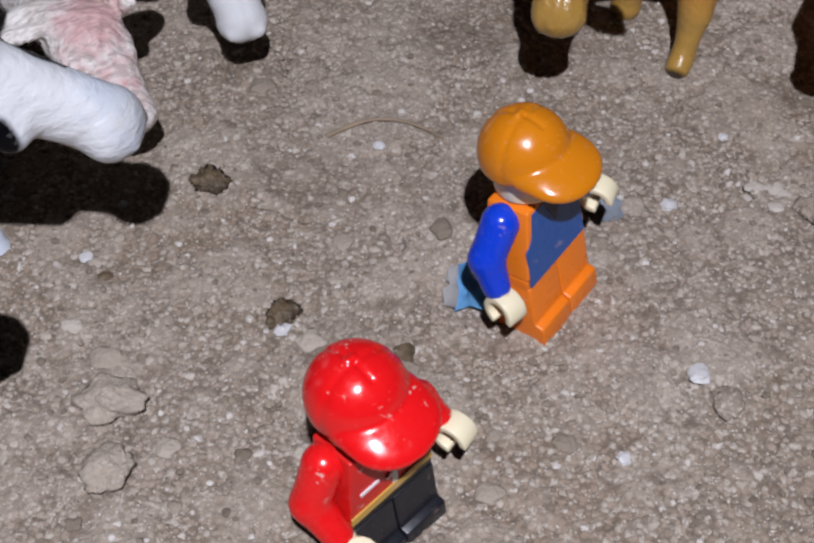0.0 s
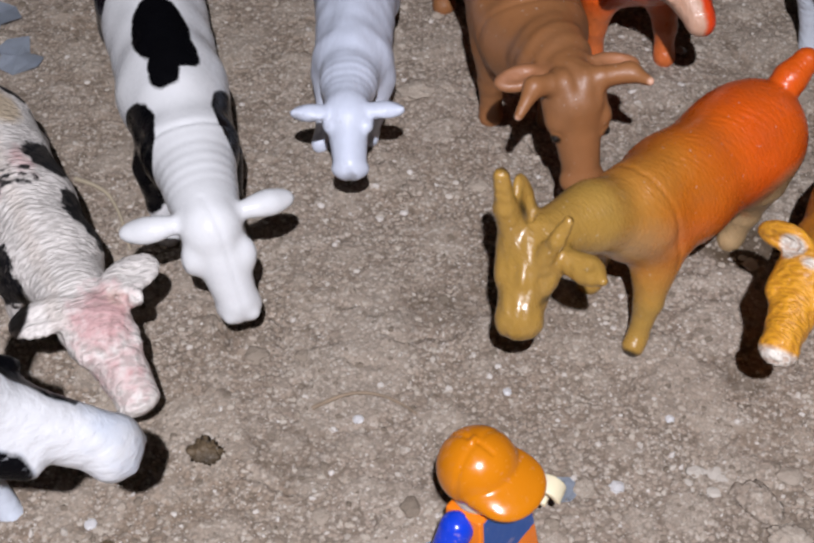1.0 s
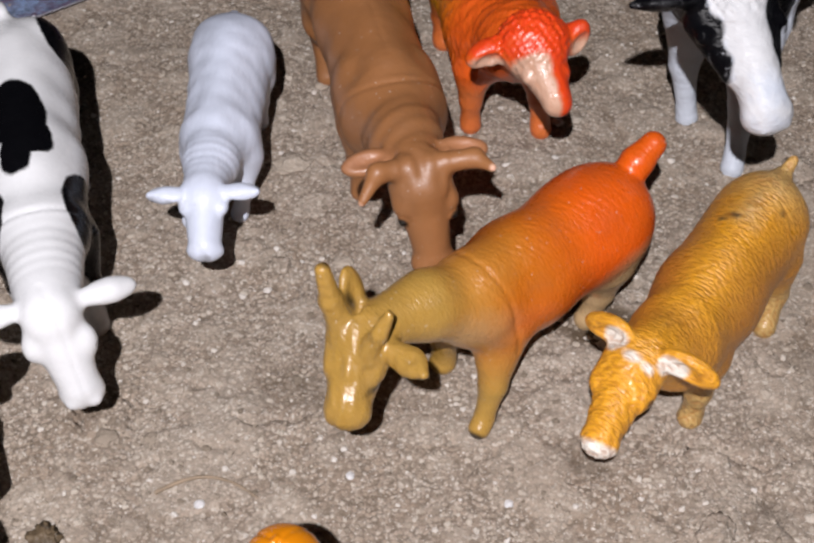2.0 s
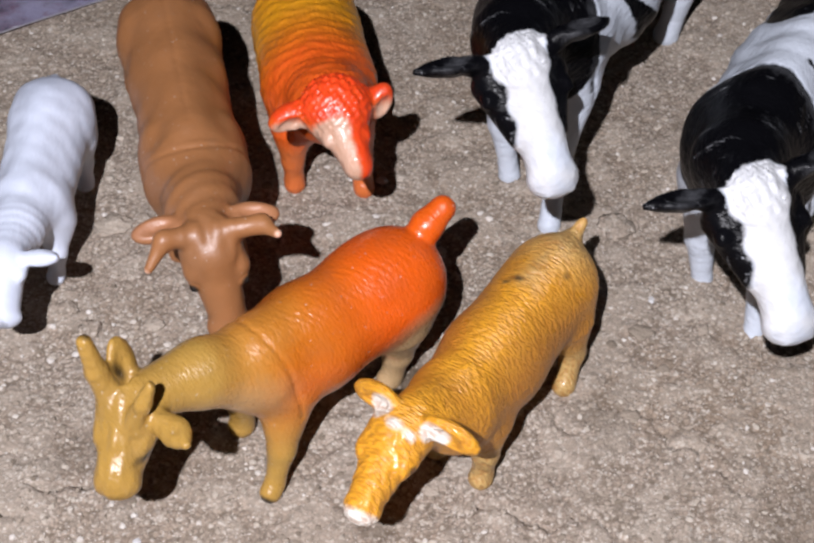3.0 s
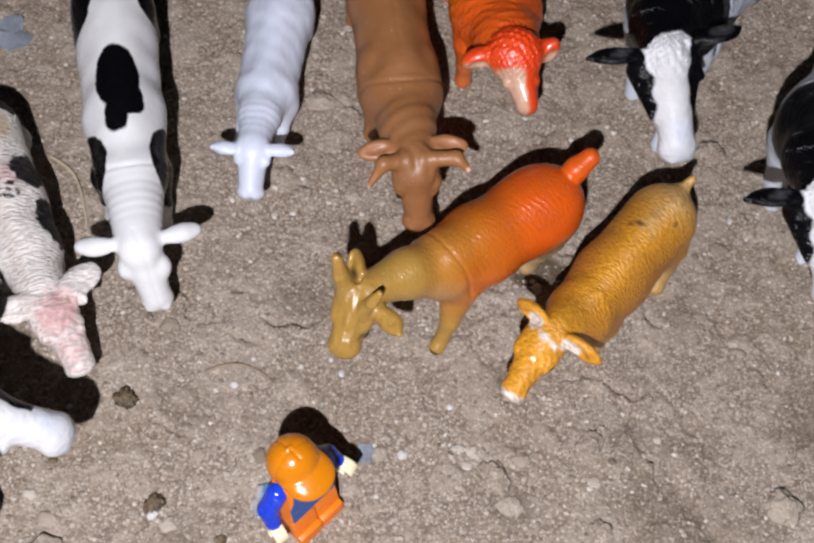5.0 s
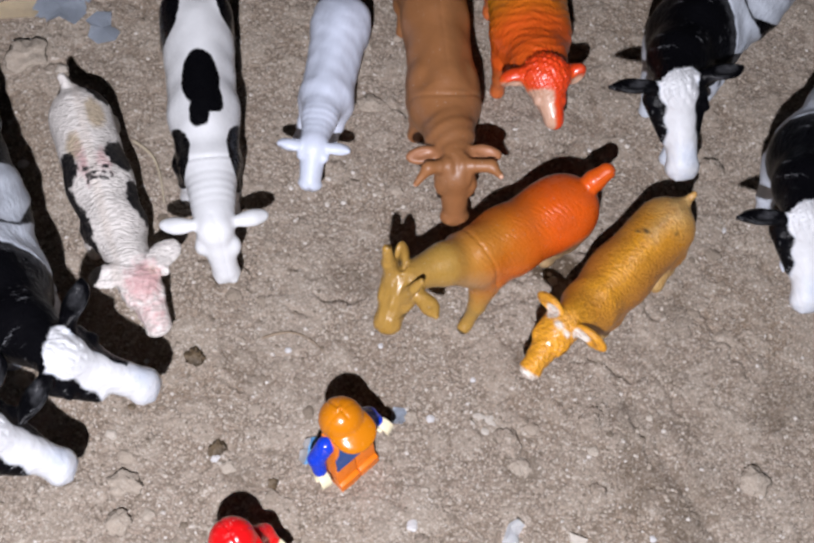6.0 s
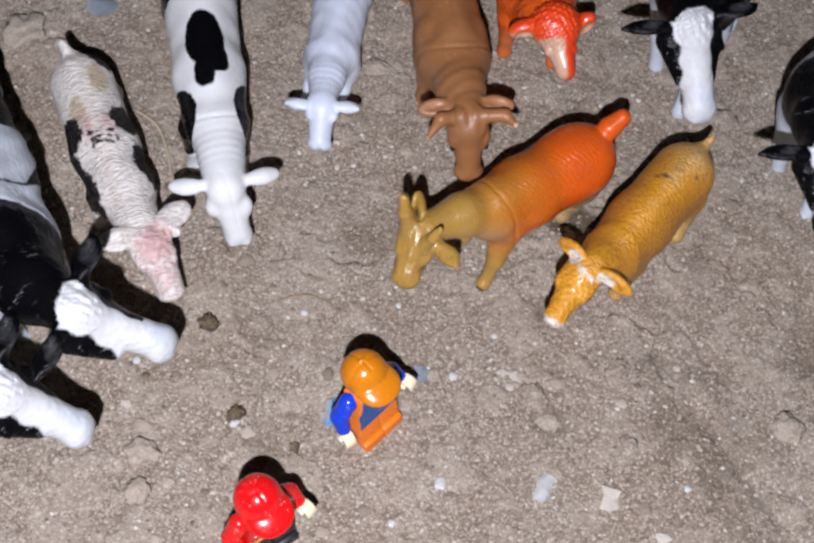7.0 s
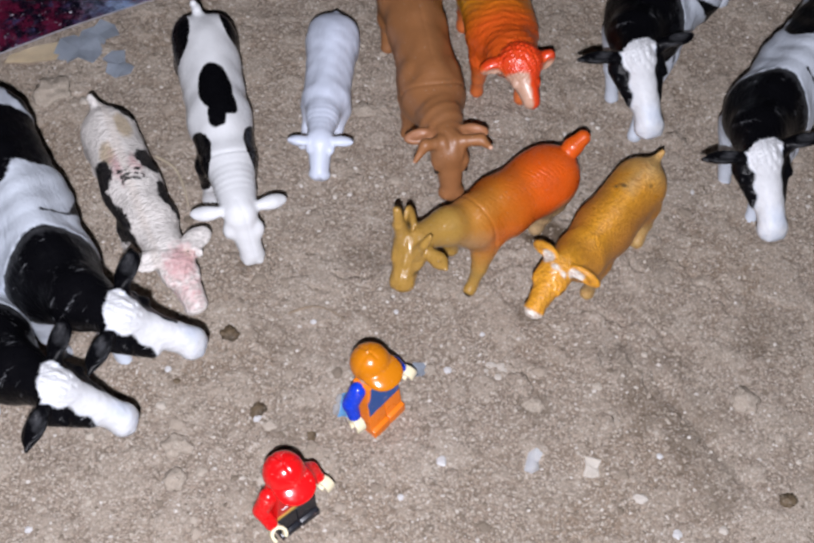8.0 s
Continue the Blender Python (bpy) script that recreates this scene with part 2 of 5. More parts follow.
# ---- the ground ----
def smooth_noise(x, y, size, seed):
    """Value noise over the plane; size: the width of a cell."""
    u, v = x / size, y / size
    i, j = np.floor(u).astype(np.int64), np.floor(v).astype(np.int64)
    u, v = u - i, v - j
    u, v = u * u * (3 - 2 * u), v * v * (3 - 2 * v)

    def rnd(a, b):
        h = (a * 374761393 + b * 668265263 + seed * 1442695041) & 0xFFFFFFFF
        h = ((h ^ (h >> 13)) * 1274126177) & 0xFFFFFFFF
        return ((h ^ (h >> 16)) & 0xFFFF) / 65535.0

    top = rnd(i, j) * (1 - u) + rnd(i + 1, j) * u
    low = rnd(i, j + 1) * (1 - u) + rnd(i + 1, j + 1) * u
    return top * (1 - v) + low * v - 0.5


CRACKS = [((74, 106), (93, 101), 0.8), ((88, 66), (104, 60), 0.6), ((66, 150), (60, 142), 0.5), ((-12, 66), (4, 68), 0.6),
          ((-52, 72), (-44, 62), 0.9), ((48, 40), (52, 30), 0.5), ((98, 72), (124, 44), 0.25), ((14, 132), (24, 124), 0.5),
          ((98.2, 89.4), (105, 85.5), 0.6), ((77, 62.5), (89, 64.5), 0.5), ((64, 77), (68.5, 72), 0.6), ((-38.7, 71.4), (-31, 64), 0.7),
          ((-19.5, 59), (-12.6, 57.5), 0.5), ((41, 62), (37, 52), 0.35), ((120, 92), (138, 71), 0.35), ((-24, 78), (-15, 72), 0.35), ((-127, 131), (-118, 140), 0.4),
          ((-2, 148), (10, 146), 0.5), ((-38, 30), (-24, 28), 0.4), ((100, 50), (108, 30), 0.4), ((-30, -10), (-22, -18), 0.4)]


def crumbs(x, y, size, seed, share):
    """Domes of odd outline strewn over the plane, 0 to 1 high; share: how many of the cells hold one."""
    x = x + size * 0.5 * smooth_noise(x, y, size * 0.45, seed + 50) + size * 0.25 * smooth_noise(x, y, size * 0.2, seed + 52)
    y = y + size * 0.5 * smooth_noise(x, y, size * 0.45, seed + 51) + size * 0.25 * smooth_noise(x, y, size * 0.2, seed + 53)
    i0, j0 = np.floor(x / size).astype(np.int64), np.floor(y / size).astype(np.int64)
    best = np.zeros(np.shape(x))
    for di in (-1, 0, 1):
        for dj in (-1, 0, 1):
            a, b = i0 + di, j0 + dj
            h = (a * 73856093 + b * 19349663 + seed * 83492791) & 0xFFFFFFFF
            h = ((h ^ (h >> 15)) * 2246822519) & 0xFFFFFFFF
            h = h ^ (h >> 13)
            u, v, r, k = ((h & 255) / 255, ((h >> 8) & 255) / 255, ((h >> 16) & 255) / 255, ((h >> 24) & 255) / 255)
            d2 = ((x / size - a - u) ** 2 + (y / size - b - v) ** 2) / (0.26 + 0.4 * r) ** 2
            best = np.maximum(best, np.sqrt(np.clip(1 - d2, 0, 1)) * (0.45 + 0.55 * r) * (k < share))
    return best


def ground_height(x, y):
    """The lie of the dirt, in millimetres."""
    z = 1.3 * smooth_noise(x, y, 34, 1) + 0.9 * smooth_noise(x, y, 13, 2) + 0.4 * smooth_noise(x, y, 6, 3) + 0.22 * smooth_noise(x, y, 2.7, 4)
    z = z + 0.5 * crumbs(x, y, 8.5, 61, 0.09) + 0.4 * crumbs(x, y, 4.2, 62, 0.13) + 0.2 * crumbs(x, y, 2.1, 63, 0.35) + 0.28 * smooth_noise(x, y, 1.5, 5)
    z = z + 0.55 * np.minimum(crumbs(x, y, 15, 64, 0.22) * 2.2, 1) + 0.35 * np.minimum(crumbs(x, y, 7, 65, 0.16) * 2.2, 1)
    for (ax, ay), (bx, by), deep in CRACKS:
        ux, uy = bx - ax, by - ay
        long = math.hypot(ux, uy)
        t = np.clip(((x - ax) * ux + (y - ay) * uy) / long**2, 0, 1)
        sway = 5 * smooth_noise(t * long, t * 0 + ax, 4, 9) + 2.4 * smooth_noise(t * long, t * 0 + ay, 1.7, 8)
        off = np.hypot(x - ax - t * ux + sway * uy / long, y - ay - t * uy - sway * ux / long)
        z = z - deep * 4.5 * np.exp(-((off / 0.6) ** 2)) * np.sin(np.pi * np.clip(t, 0.04, 0.96)) ** 0.5
        z = z + deep * 0.35 * np.exp(-(((off - 2.2) / 1.3) ** 2))
    rut = np.abs((x - 92) * 0.79 + (y - 62) * 0.61 + 3 * smooth_noise(x, y, 12, 21))
    along = (x - 92) * 0.61 - (y - 62) * 0.79
    z = z - 1.5 * np.exp(-((rut / 3.2) ** 2)) * np.clip((along + 5) / 15, 0, 1) * np.clip((90 - along) / 20, 0, 1)
    return z


def grains(nt, vec, scale):
    """Cells of the given density: their distance field and a random value for each."""
    n = nt.nodes.new("ShaderNodeTexVoronoi")
    n.inputs["Scale"].default_value = scale
    nt.links.new(vec, n.inputs["Vector"])
    split = nt.nodes.new("ShaderNodeSeparateColor")
    nt.links.new(n.outputs["Color"], split.inputs[0])
    return n.outputs["Distance"], split.outputs[0]


def dirt(name="dry_dirt", dust=0.0):
    m, nt, b = shader(name)
    v = coords(nt)
    big = noise_tex(nt, v, 16, 4)
    mid = noise_tex(nt, v, 120, 5, 0.6)
    fine = noise_tex(nt, v, 900, 3, 0.6)
    warp = node(nt, "ShaderNodeTexNoise", Scale=500.0, Detail=3.0)
    nt.links.new(v, warp.inputs["Vector"])
    shift = nt.nodes.new("ShaderNodeVectorMath")
    shift.operation = "MULTIPLY_ADD"
    shift.inputs[1].default_value = (0.0014, 0.0014, 0.0014)
    nt.links.new(warp.outputs["Color"], shift.inputs[0])
    nt.links.new(v, shift.inputs[2])
    d1, r1 = grains(nt, shift.outputs[0], 1050)
    d2, r2 = grains(nt, shift.outputs[0], 2300)
    col = mixed(nt, ranged(nt, mid, 0.32, 0.68), (0.28, 0.221, 0.174), (0.382, 0.314, 0.256))
    col = mixed(nt, ranged(nt, big, 0.44, 0.66, 0, 0.7), col, (0.28, 0.208, 0.148))
    col = mixed(nt, ranged(nt, noise_tex(nt, v, 42, 3, 0.6), 0.5, 0.66, 0, 0.5), col, (0.43, 0.37, 0.305))
    col = mixed(nt, ranged(nt, r1, 0.0, 0.4, 0.75, 0), col, (0.175, 0.138, 0.104))
    col = mixed(nt, ranged(nt, r1, 0.66, 1.0, 0, 0.75), col, (0.54, 0.485, 0.42))
    col = mixed(nt, calc(nt, "MULTIPLY", ranged(nt, d1, 0.4, 0.7, 0, 0.8), ranged(nt, mid, 0.3, 0.6, 0.3, 1.0)), col, (0.13, 0.10, 0.075))
    col = mixed(nt, calc(nt, "MULTIPLY", ranged(nt, r2, 0.84, 0.92, 0, 0.8), ranged(nt, d2, 0.5, 0.3)), col, (0.70, 0.65, 0.59))
    col = mixed(nt, dust, col, (0.43, 0.37, 0.305))
    lump = nt.nodes.new("ShaderNodeAttribute")
    lump.attribute_name = "clump"
    col = mixed(nt, calc(nt, "MULTIPLY", lump.outputs["Fac"], 0.4), col, (0.45, 0.39, 0.325))
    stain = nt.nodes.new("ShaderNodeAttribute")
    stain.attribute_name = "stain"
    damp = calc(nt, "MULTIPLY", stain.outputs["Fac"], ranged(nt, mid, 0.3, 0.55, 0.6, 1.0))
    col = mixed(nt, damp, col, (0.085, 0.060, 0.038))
    nt.links.new(col, b.inputs["Base Color"])
    b.inputs["Roughness"].default_value = 0.95
    b.inputs["Specular IOR Level"].default_value = 0.2
    dome = calc(nt, "MULTIPLY", ranged(nt, d1, 0.0, 0.6, 1.0, 0.0), ranged(nt, r1, 0.2, 1.0, 0.25, 1.0))
    dome2 = calc(nt, "MULTIPLY", ranged(nt, d2, 0.0, 0.6, 1.0, 0.0), r2)
    height = calc(nt, "ADD", calc(nt, "ADD", calc(nt, "MULTIPLY", dome, 0.6), calc(nt, "MULTIPLY", r1, 0.5)), calc(nt, "ADD", calc(nt, "MULTIPLY", dome2, 0.5), calc(nt, "MULTIPLY", fine, 0.5)))
    bumped(nt, b, height, 0.75, 0.0005)
    return m


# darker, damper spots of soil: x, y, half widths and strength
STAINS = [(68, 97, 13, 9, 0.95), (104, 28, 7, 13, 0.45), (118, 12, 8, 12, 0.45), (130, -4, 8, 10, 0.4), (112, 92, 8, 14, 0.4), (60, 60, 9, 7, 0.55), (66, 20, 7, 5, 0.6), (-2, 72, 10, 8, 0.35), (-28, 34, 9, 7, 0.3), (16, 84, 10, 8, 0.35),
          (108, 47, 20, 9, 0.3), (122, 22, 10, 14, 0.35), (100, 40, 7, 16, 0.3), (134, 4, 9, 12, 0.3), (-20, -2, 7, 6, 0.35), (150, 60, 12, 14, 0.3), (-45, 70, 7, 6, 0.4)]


def ground():
    near = np.arange(-215, 235.01, 0.75)
    far = np.array([300, 450, 800, 1600, 4000, 12000, 40000.0])
    xs = np.concatenate([-far[::-1] - 0, near, far])
    ys = np.concatenate([-far[::-1], near + 80, far + 80])
    gx, gy = np.meshgrid(xs, ys, indexing="ij")
    gz = ground_height(gx, gy)
    gz[(np.abs(gx) > 290) | (np.abs(gy - 80) > 290)] = 0
    nx, ny = gx.shape
    verts = (np.stack([gx, gy, gz], -1).reshape(-1, 3) * MM).astype(np.float32)
    idx = np.arange(nx * ny).reshape(nx, ny)
    quads = np.stack([idx[:-1, :-1], idx[1:, :-1], idx[1:, 1:], idx[:-1, 1:]], -1).reshape(-1, 4)
    me = bpy.data.meshes.new("ground")
    me.vertices.add(len(verts))
    me.vertices.foreach_set("co", verts.ravel())
    me.loops.add(quads.size)
    me.loops.foreach_set("vertex_index", quads.ravel().astype(np.int32))
    me.polygons.add(len(quads))
    me.polygons.foreach_set("loop_start", np.arange(0, quads.size, 4, dtype=np.int32))
    me.polygons.foreach_set("loop_total", np.full(len(quads), 4, np.int32))
    me.polygons.foreach_set("use_smooth", np.ones(len(quads), bool))
    me.update(calc_edges=True)
    pale = np.maximum.reduce([np.minimum(crumbs(gx, gy, 15, 64, 0.22) * 2, 1) * 0.8, np.minimum(crumbs(gx, gy, 7, 65, 0.16) * 2, 1), crumbs(gx, gy, 8.5, 61, 0.12), crumbs(gx, gy, 4.2, 62, 0.2), crumbs(gx, gy, 2.1, 63, 0.5) * (0.4 + 1.2 * smooth_noise(gx, gy, 2.1, 77))])
    me.attributes.new("clump", "FLOAT", "POINT").data.foreach_set("value", pale.ravel().astype(np.float32))
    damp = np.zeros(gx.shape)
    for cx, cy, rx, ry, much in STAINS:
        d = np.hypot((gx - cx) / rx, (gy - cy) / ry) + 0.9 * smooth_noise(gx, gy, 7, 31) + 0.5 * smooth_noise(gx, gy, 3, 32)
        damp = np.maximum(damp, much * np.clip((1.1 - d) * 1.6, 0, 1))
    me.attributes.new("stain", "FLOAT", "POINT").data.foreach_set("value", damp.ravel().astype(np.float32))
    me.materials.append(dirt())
    return tagged(new("ground", me), "dry grey-brown dirt, gritty and finely cracked", "ground", kind="structure")


ground()


# ---- toy animals ----
def spotted_cow():
    c = Clay((-40, -22, 0), (74, 22, 50), 0.55)
    c.limb((-24, 0, 29), (12, 0, 28), 12.6, 11.2, 4)
    c.limb((12, 0, 28), (30, 0.4, 28), 11.4, 10.2, 4)
    c.limb((-20, 0, 36), (20, 0, 35), 5, 5, 5)
    for s in (-1, 1):
        c.blob((-29, 5.6 * s, 31), (7, 6.4, 8.5), k=3)
    c.piece("tail")
    c.limb((-30, 0, 35), (-35.5, -1.5, 40), 2.6, 1.6, 2)
    c.limb((-35.5, -1.5, 40), (-35, -2.5, 43), 1.5, 1.5, 1.5)
    c.piece("head")
    c.limb((35, 0.6, 29.4), (52, 0.5, 30), 8.7, 6.8, 4)
    c.blob((57.0, 0.4, 31.4), (5.4, 5.7, 4.8), (0, 30, 0), 1.6)
    c.limb((58, 0.8, 28.4), (64.8, 3.0, 17.4), 5.6, 4.2, 2.5)
    c.blob((65.4, 3.3, 15.4), (3.5, 4.5, 3.4), (0, 50, 0), 1.6)
    c.blob((60.4, -4.2, 25.4), (2.6, 2.1, 3.0), k=2.5)
    c.blob((61.0, 6.4, 25.4), (2.6, 2.1, 3.0), k=2.5)
    for s in (-1, 1):
        c.blob((68.0, 3.3 + 2.2 * s, 15.2), (1.0, 1.3, 1.2), k=1.0)
        c.piece("ear")
        at = (54.6, 12.8, 31.5) if s > 0 else (55.4, -11.8, 31)
        c.limb((55.8, 0.4 + 5 * s, 31.6), at, 1.7, 2.0, 1.5)
        c.blob(at, (2.7, 5.4, 2.2), (-10 * s, 14, 13 * s), 1.5)
        c.now = 2
    c.now = 0
    c.leg((-22, -6, 22), (-27, -7.5, 12), (-25, -7.5, 0), (7, 3.4, 2.6, 3.2))
    c.leg((-22, 6, 22), (-20, 7.5, 12), (-17, 7.5, 0), (7, 3.4, 2.6, 3.2))
    c.leg((26, -6, 20), (27, -7, 11), (27, -7, 0), (6, 3.2, 2.6, 3.2))
    c.leg((26, 6, 20), (32, 7, 11), (34, 7, 0), (6, 3.2, 2.6, 3.2))
    c.relief(lambda x, y, z: 0.075 * np.sin(x * 2.35 + 0.014 * y * y + 0.25 * np.sin(y * 0.5)) * np.exp(-(((x - 44.2) / 7.6) ** 4)) * np.clip((z - 20) / 6, 0, 1)
             - 0.45 * np.exp(-(((x - 35.0 + 0.02 * y * y) / 0.5) ** 2)) * (z > 18) - 0.28 * np.exp(-(((y - 0.4 - 0.3 * (x - 57)) / 0.45) ** 2)) * (x > 54) * (z > 12)
             + 0.12 * np.sin(x * 0.55 + 0.7 * np.sin(y * 0.35)) * np.sin(y * 0.4 + 0.2 * z) * (x < 33))
    me, p = c.mesh("spotted_cow")
    black = most(np.minimum(spot(p, (6, -0.3, 42), (11.5, 6.4, 18)), 9), patch(p, 14, 1.3, 5.2, 5.2), patch(p, 19.0, -1.6, 5.0, 3.2),
                 spot(p, (-27, -13, 31), (13.5, 9.5, 17)), spot(p, (-29, 14, 31), (12, 8.6, 17)),
                 spot(p, (29.5, -12.5, 26), (11, 9.5, 16)), spot(p, (30, 13.6, 26), (12, 9.6, 16)))
    sprayed(me, black, most(spot(p, (62.2, -6.9, 25.2), (1.3, 1.0, 0.9)), spot(p, (63.0, 9.0, 25.2), (1.3, 1.0, 0.9))))
    mat = toy("spotted_plastic", (0.68, 0.69, 0.705), [(0, (0.003, 0.003, 0.004), 0.03, 0.16), (1, (0.02, 0.02, 0.025), 0.05, 0.0)], 0.24, soil=0.0, coat=0.0, shine=0.5, ior=1.3)
    stand("toy_cow", me, mat, -64.5, 120.8, -71.4, "glossy white plastic toy cow with large black patches, head lowered", "toy cow")


def small_calf():
    c = Clay((-28, -18, 0), (56, 18, 40), 0.55)
    c.limb((-13, 0, 20), (14, 0, 18.5), 10.0, 9.0, 4)
    c.blob((-17, 0, 21), (6, 9.6, 8), k=3)
    for s in (-1, 1):
        c.blob((-19.5, 4.6 * s, 21), (4.6, 5.2, 6.5), k=2.5)
    c.limb((-14, 0, 21), (-17, 0, 23), 9.0, 7.4, 4)
    c.limb((-12, 0, 27), (16, 0, 25), 3.2, 3.2, 4)
    for s in (-1, 1):
        c.blob((15, 5.6 * s, 17.5), (5, 3.4, 7), k=2.5)
        c.blob((-14, 6.4 * s, 18), (6, 3.6, 7), k=2.5)
    c.piece("tail")
    c.limb((-20, 0, 26.5), (-23.5, 0.6, 27.5), 1.5, 1.1, 1.5)
    c.piece("head")
    c.limb((16, 0, 20.5), (26, -0.5, 22), 7.6, 6.0, 3)
    c.limb((26, -0.5, 22), (38, -0.5, 24.5), 5.8, 4.8, 3)
    c.blob((40.6, -0.2, 24.8), (4.2, 5.4, 3.9), (0, 40, 0), 2.0)
    c.limb((42, -0.2, 23.2), (50.2, 0.5, 19.4), 4.5, 3.6, 2.0)
    c.blob((51.2, 0.6, 18.6), (2.3, 4.1, 2.8), (0, 35, 0), 1.0)
    for s in (-1, 1):
        c.blob((43.6, 4.2 * s, 24.6), (1.9, 1.3, 1.5), k=1.2)
        c.piece("ear")
        at = (42.3, -8.4, 26.8) if s < 0 else (40.5, 8.2, 26.4)
        c.limb((40.6, 3.6 * s, 26.0), at, 1.4, 1.3, 1.2)
        c.blob(at, (2.2, 4.2, 1.2), (8 * -s, 12, 9 * s), 1.2)
        c.limb(at, (at[0] + 0.4, at[1] + 3.4 * s, at[2] + 0.4), 1.4, 0.7, 1.0)
        c.now = 2
    c.now = 0
    c.leg((-14, -5, 14), (-17, -6, 8), (-15, -6, 0), (5, 2.4, 1.9, 2.3))
    c.leg((-14, 5, 14), (-14, 6, 8), (-13, 5.5, 0), (5, 2.4, 1.9, 2.3))
    c.leg((16, -5, 14), (20, -6.5, 8), (23, -8, 0), (4.6, 2.3, 1.8, 2.2))
    c.leg((16, 5, 14), (20, 5, 8), (21, 3.5, 0), (4.6, 2.3, 1.8, 2.2))
    c.relief(lambda x, y, z: 0.08 * np.sin(x * 2.6 + 0.3 * np.sin(y)) * np.exp(-(((x - 29) / 6) ** 4)) + 0.07 * np.sin(y * 0.95 + 0.4 * x + 0.6 * np.sin(0.4 * x)) * np.exp(-(((x - 10) / 16) ** 4))
             + 0.05 * np.sin(x * 1.1 - y * 0.5 + 0.8 * np.sin(z * 0.5)) * (x < 26) - 0.3 * np.exp(-((y - 0.6) / 0.4) ** 2) * (x > 50) * (z < 21))
    me, p = c.mesh("small_calf")
    sprayed(me, most(spot(p, (44.0, -11.4, 26.0), (1.2, 3.4, 0.7)), spot(p, (53.4, 0.6, 17.4), (0.8, 0.5, 1.4))), spot(p, (-18, 0, 30), (7, 7, 5)))
    mat = toy("milky_plastic", (0.62, 0.67, 0.79), [(0, (0.16, 0.15, 0.15), 0.15, 0.5), (1, (0.48, 0.52, 0.62), 0.5, 0.8)], 0.42, ((70, 160, 90), (0, 0, 0.4), 3.0, 0.0, (0.4, 0.45, 0.5)), 0.0001, soil=0.05)
    stand("toy_calf", me, mat, -24.2, 148.5, -87.4, "small plain bluish-white plastic toy calf, unpainted", "toy calf")


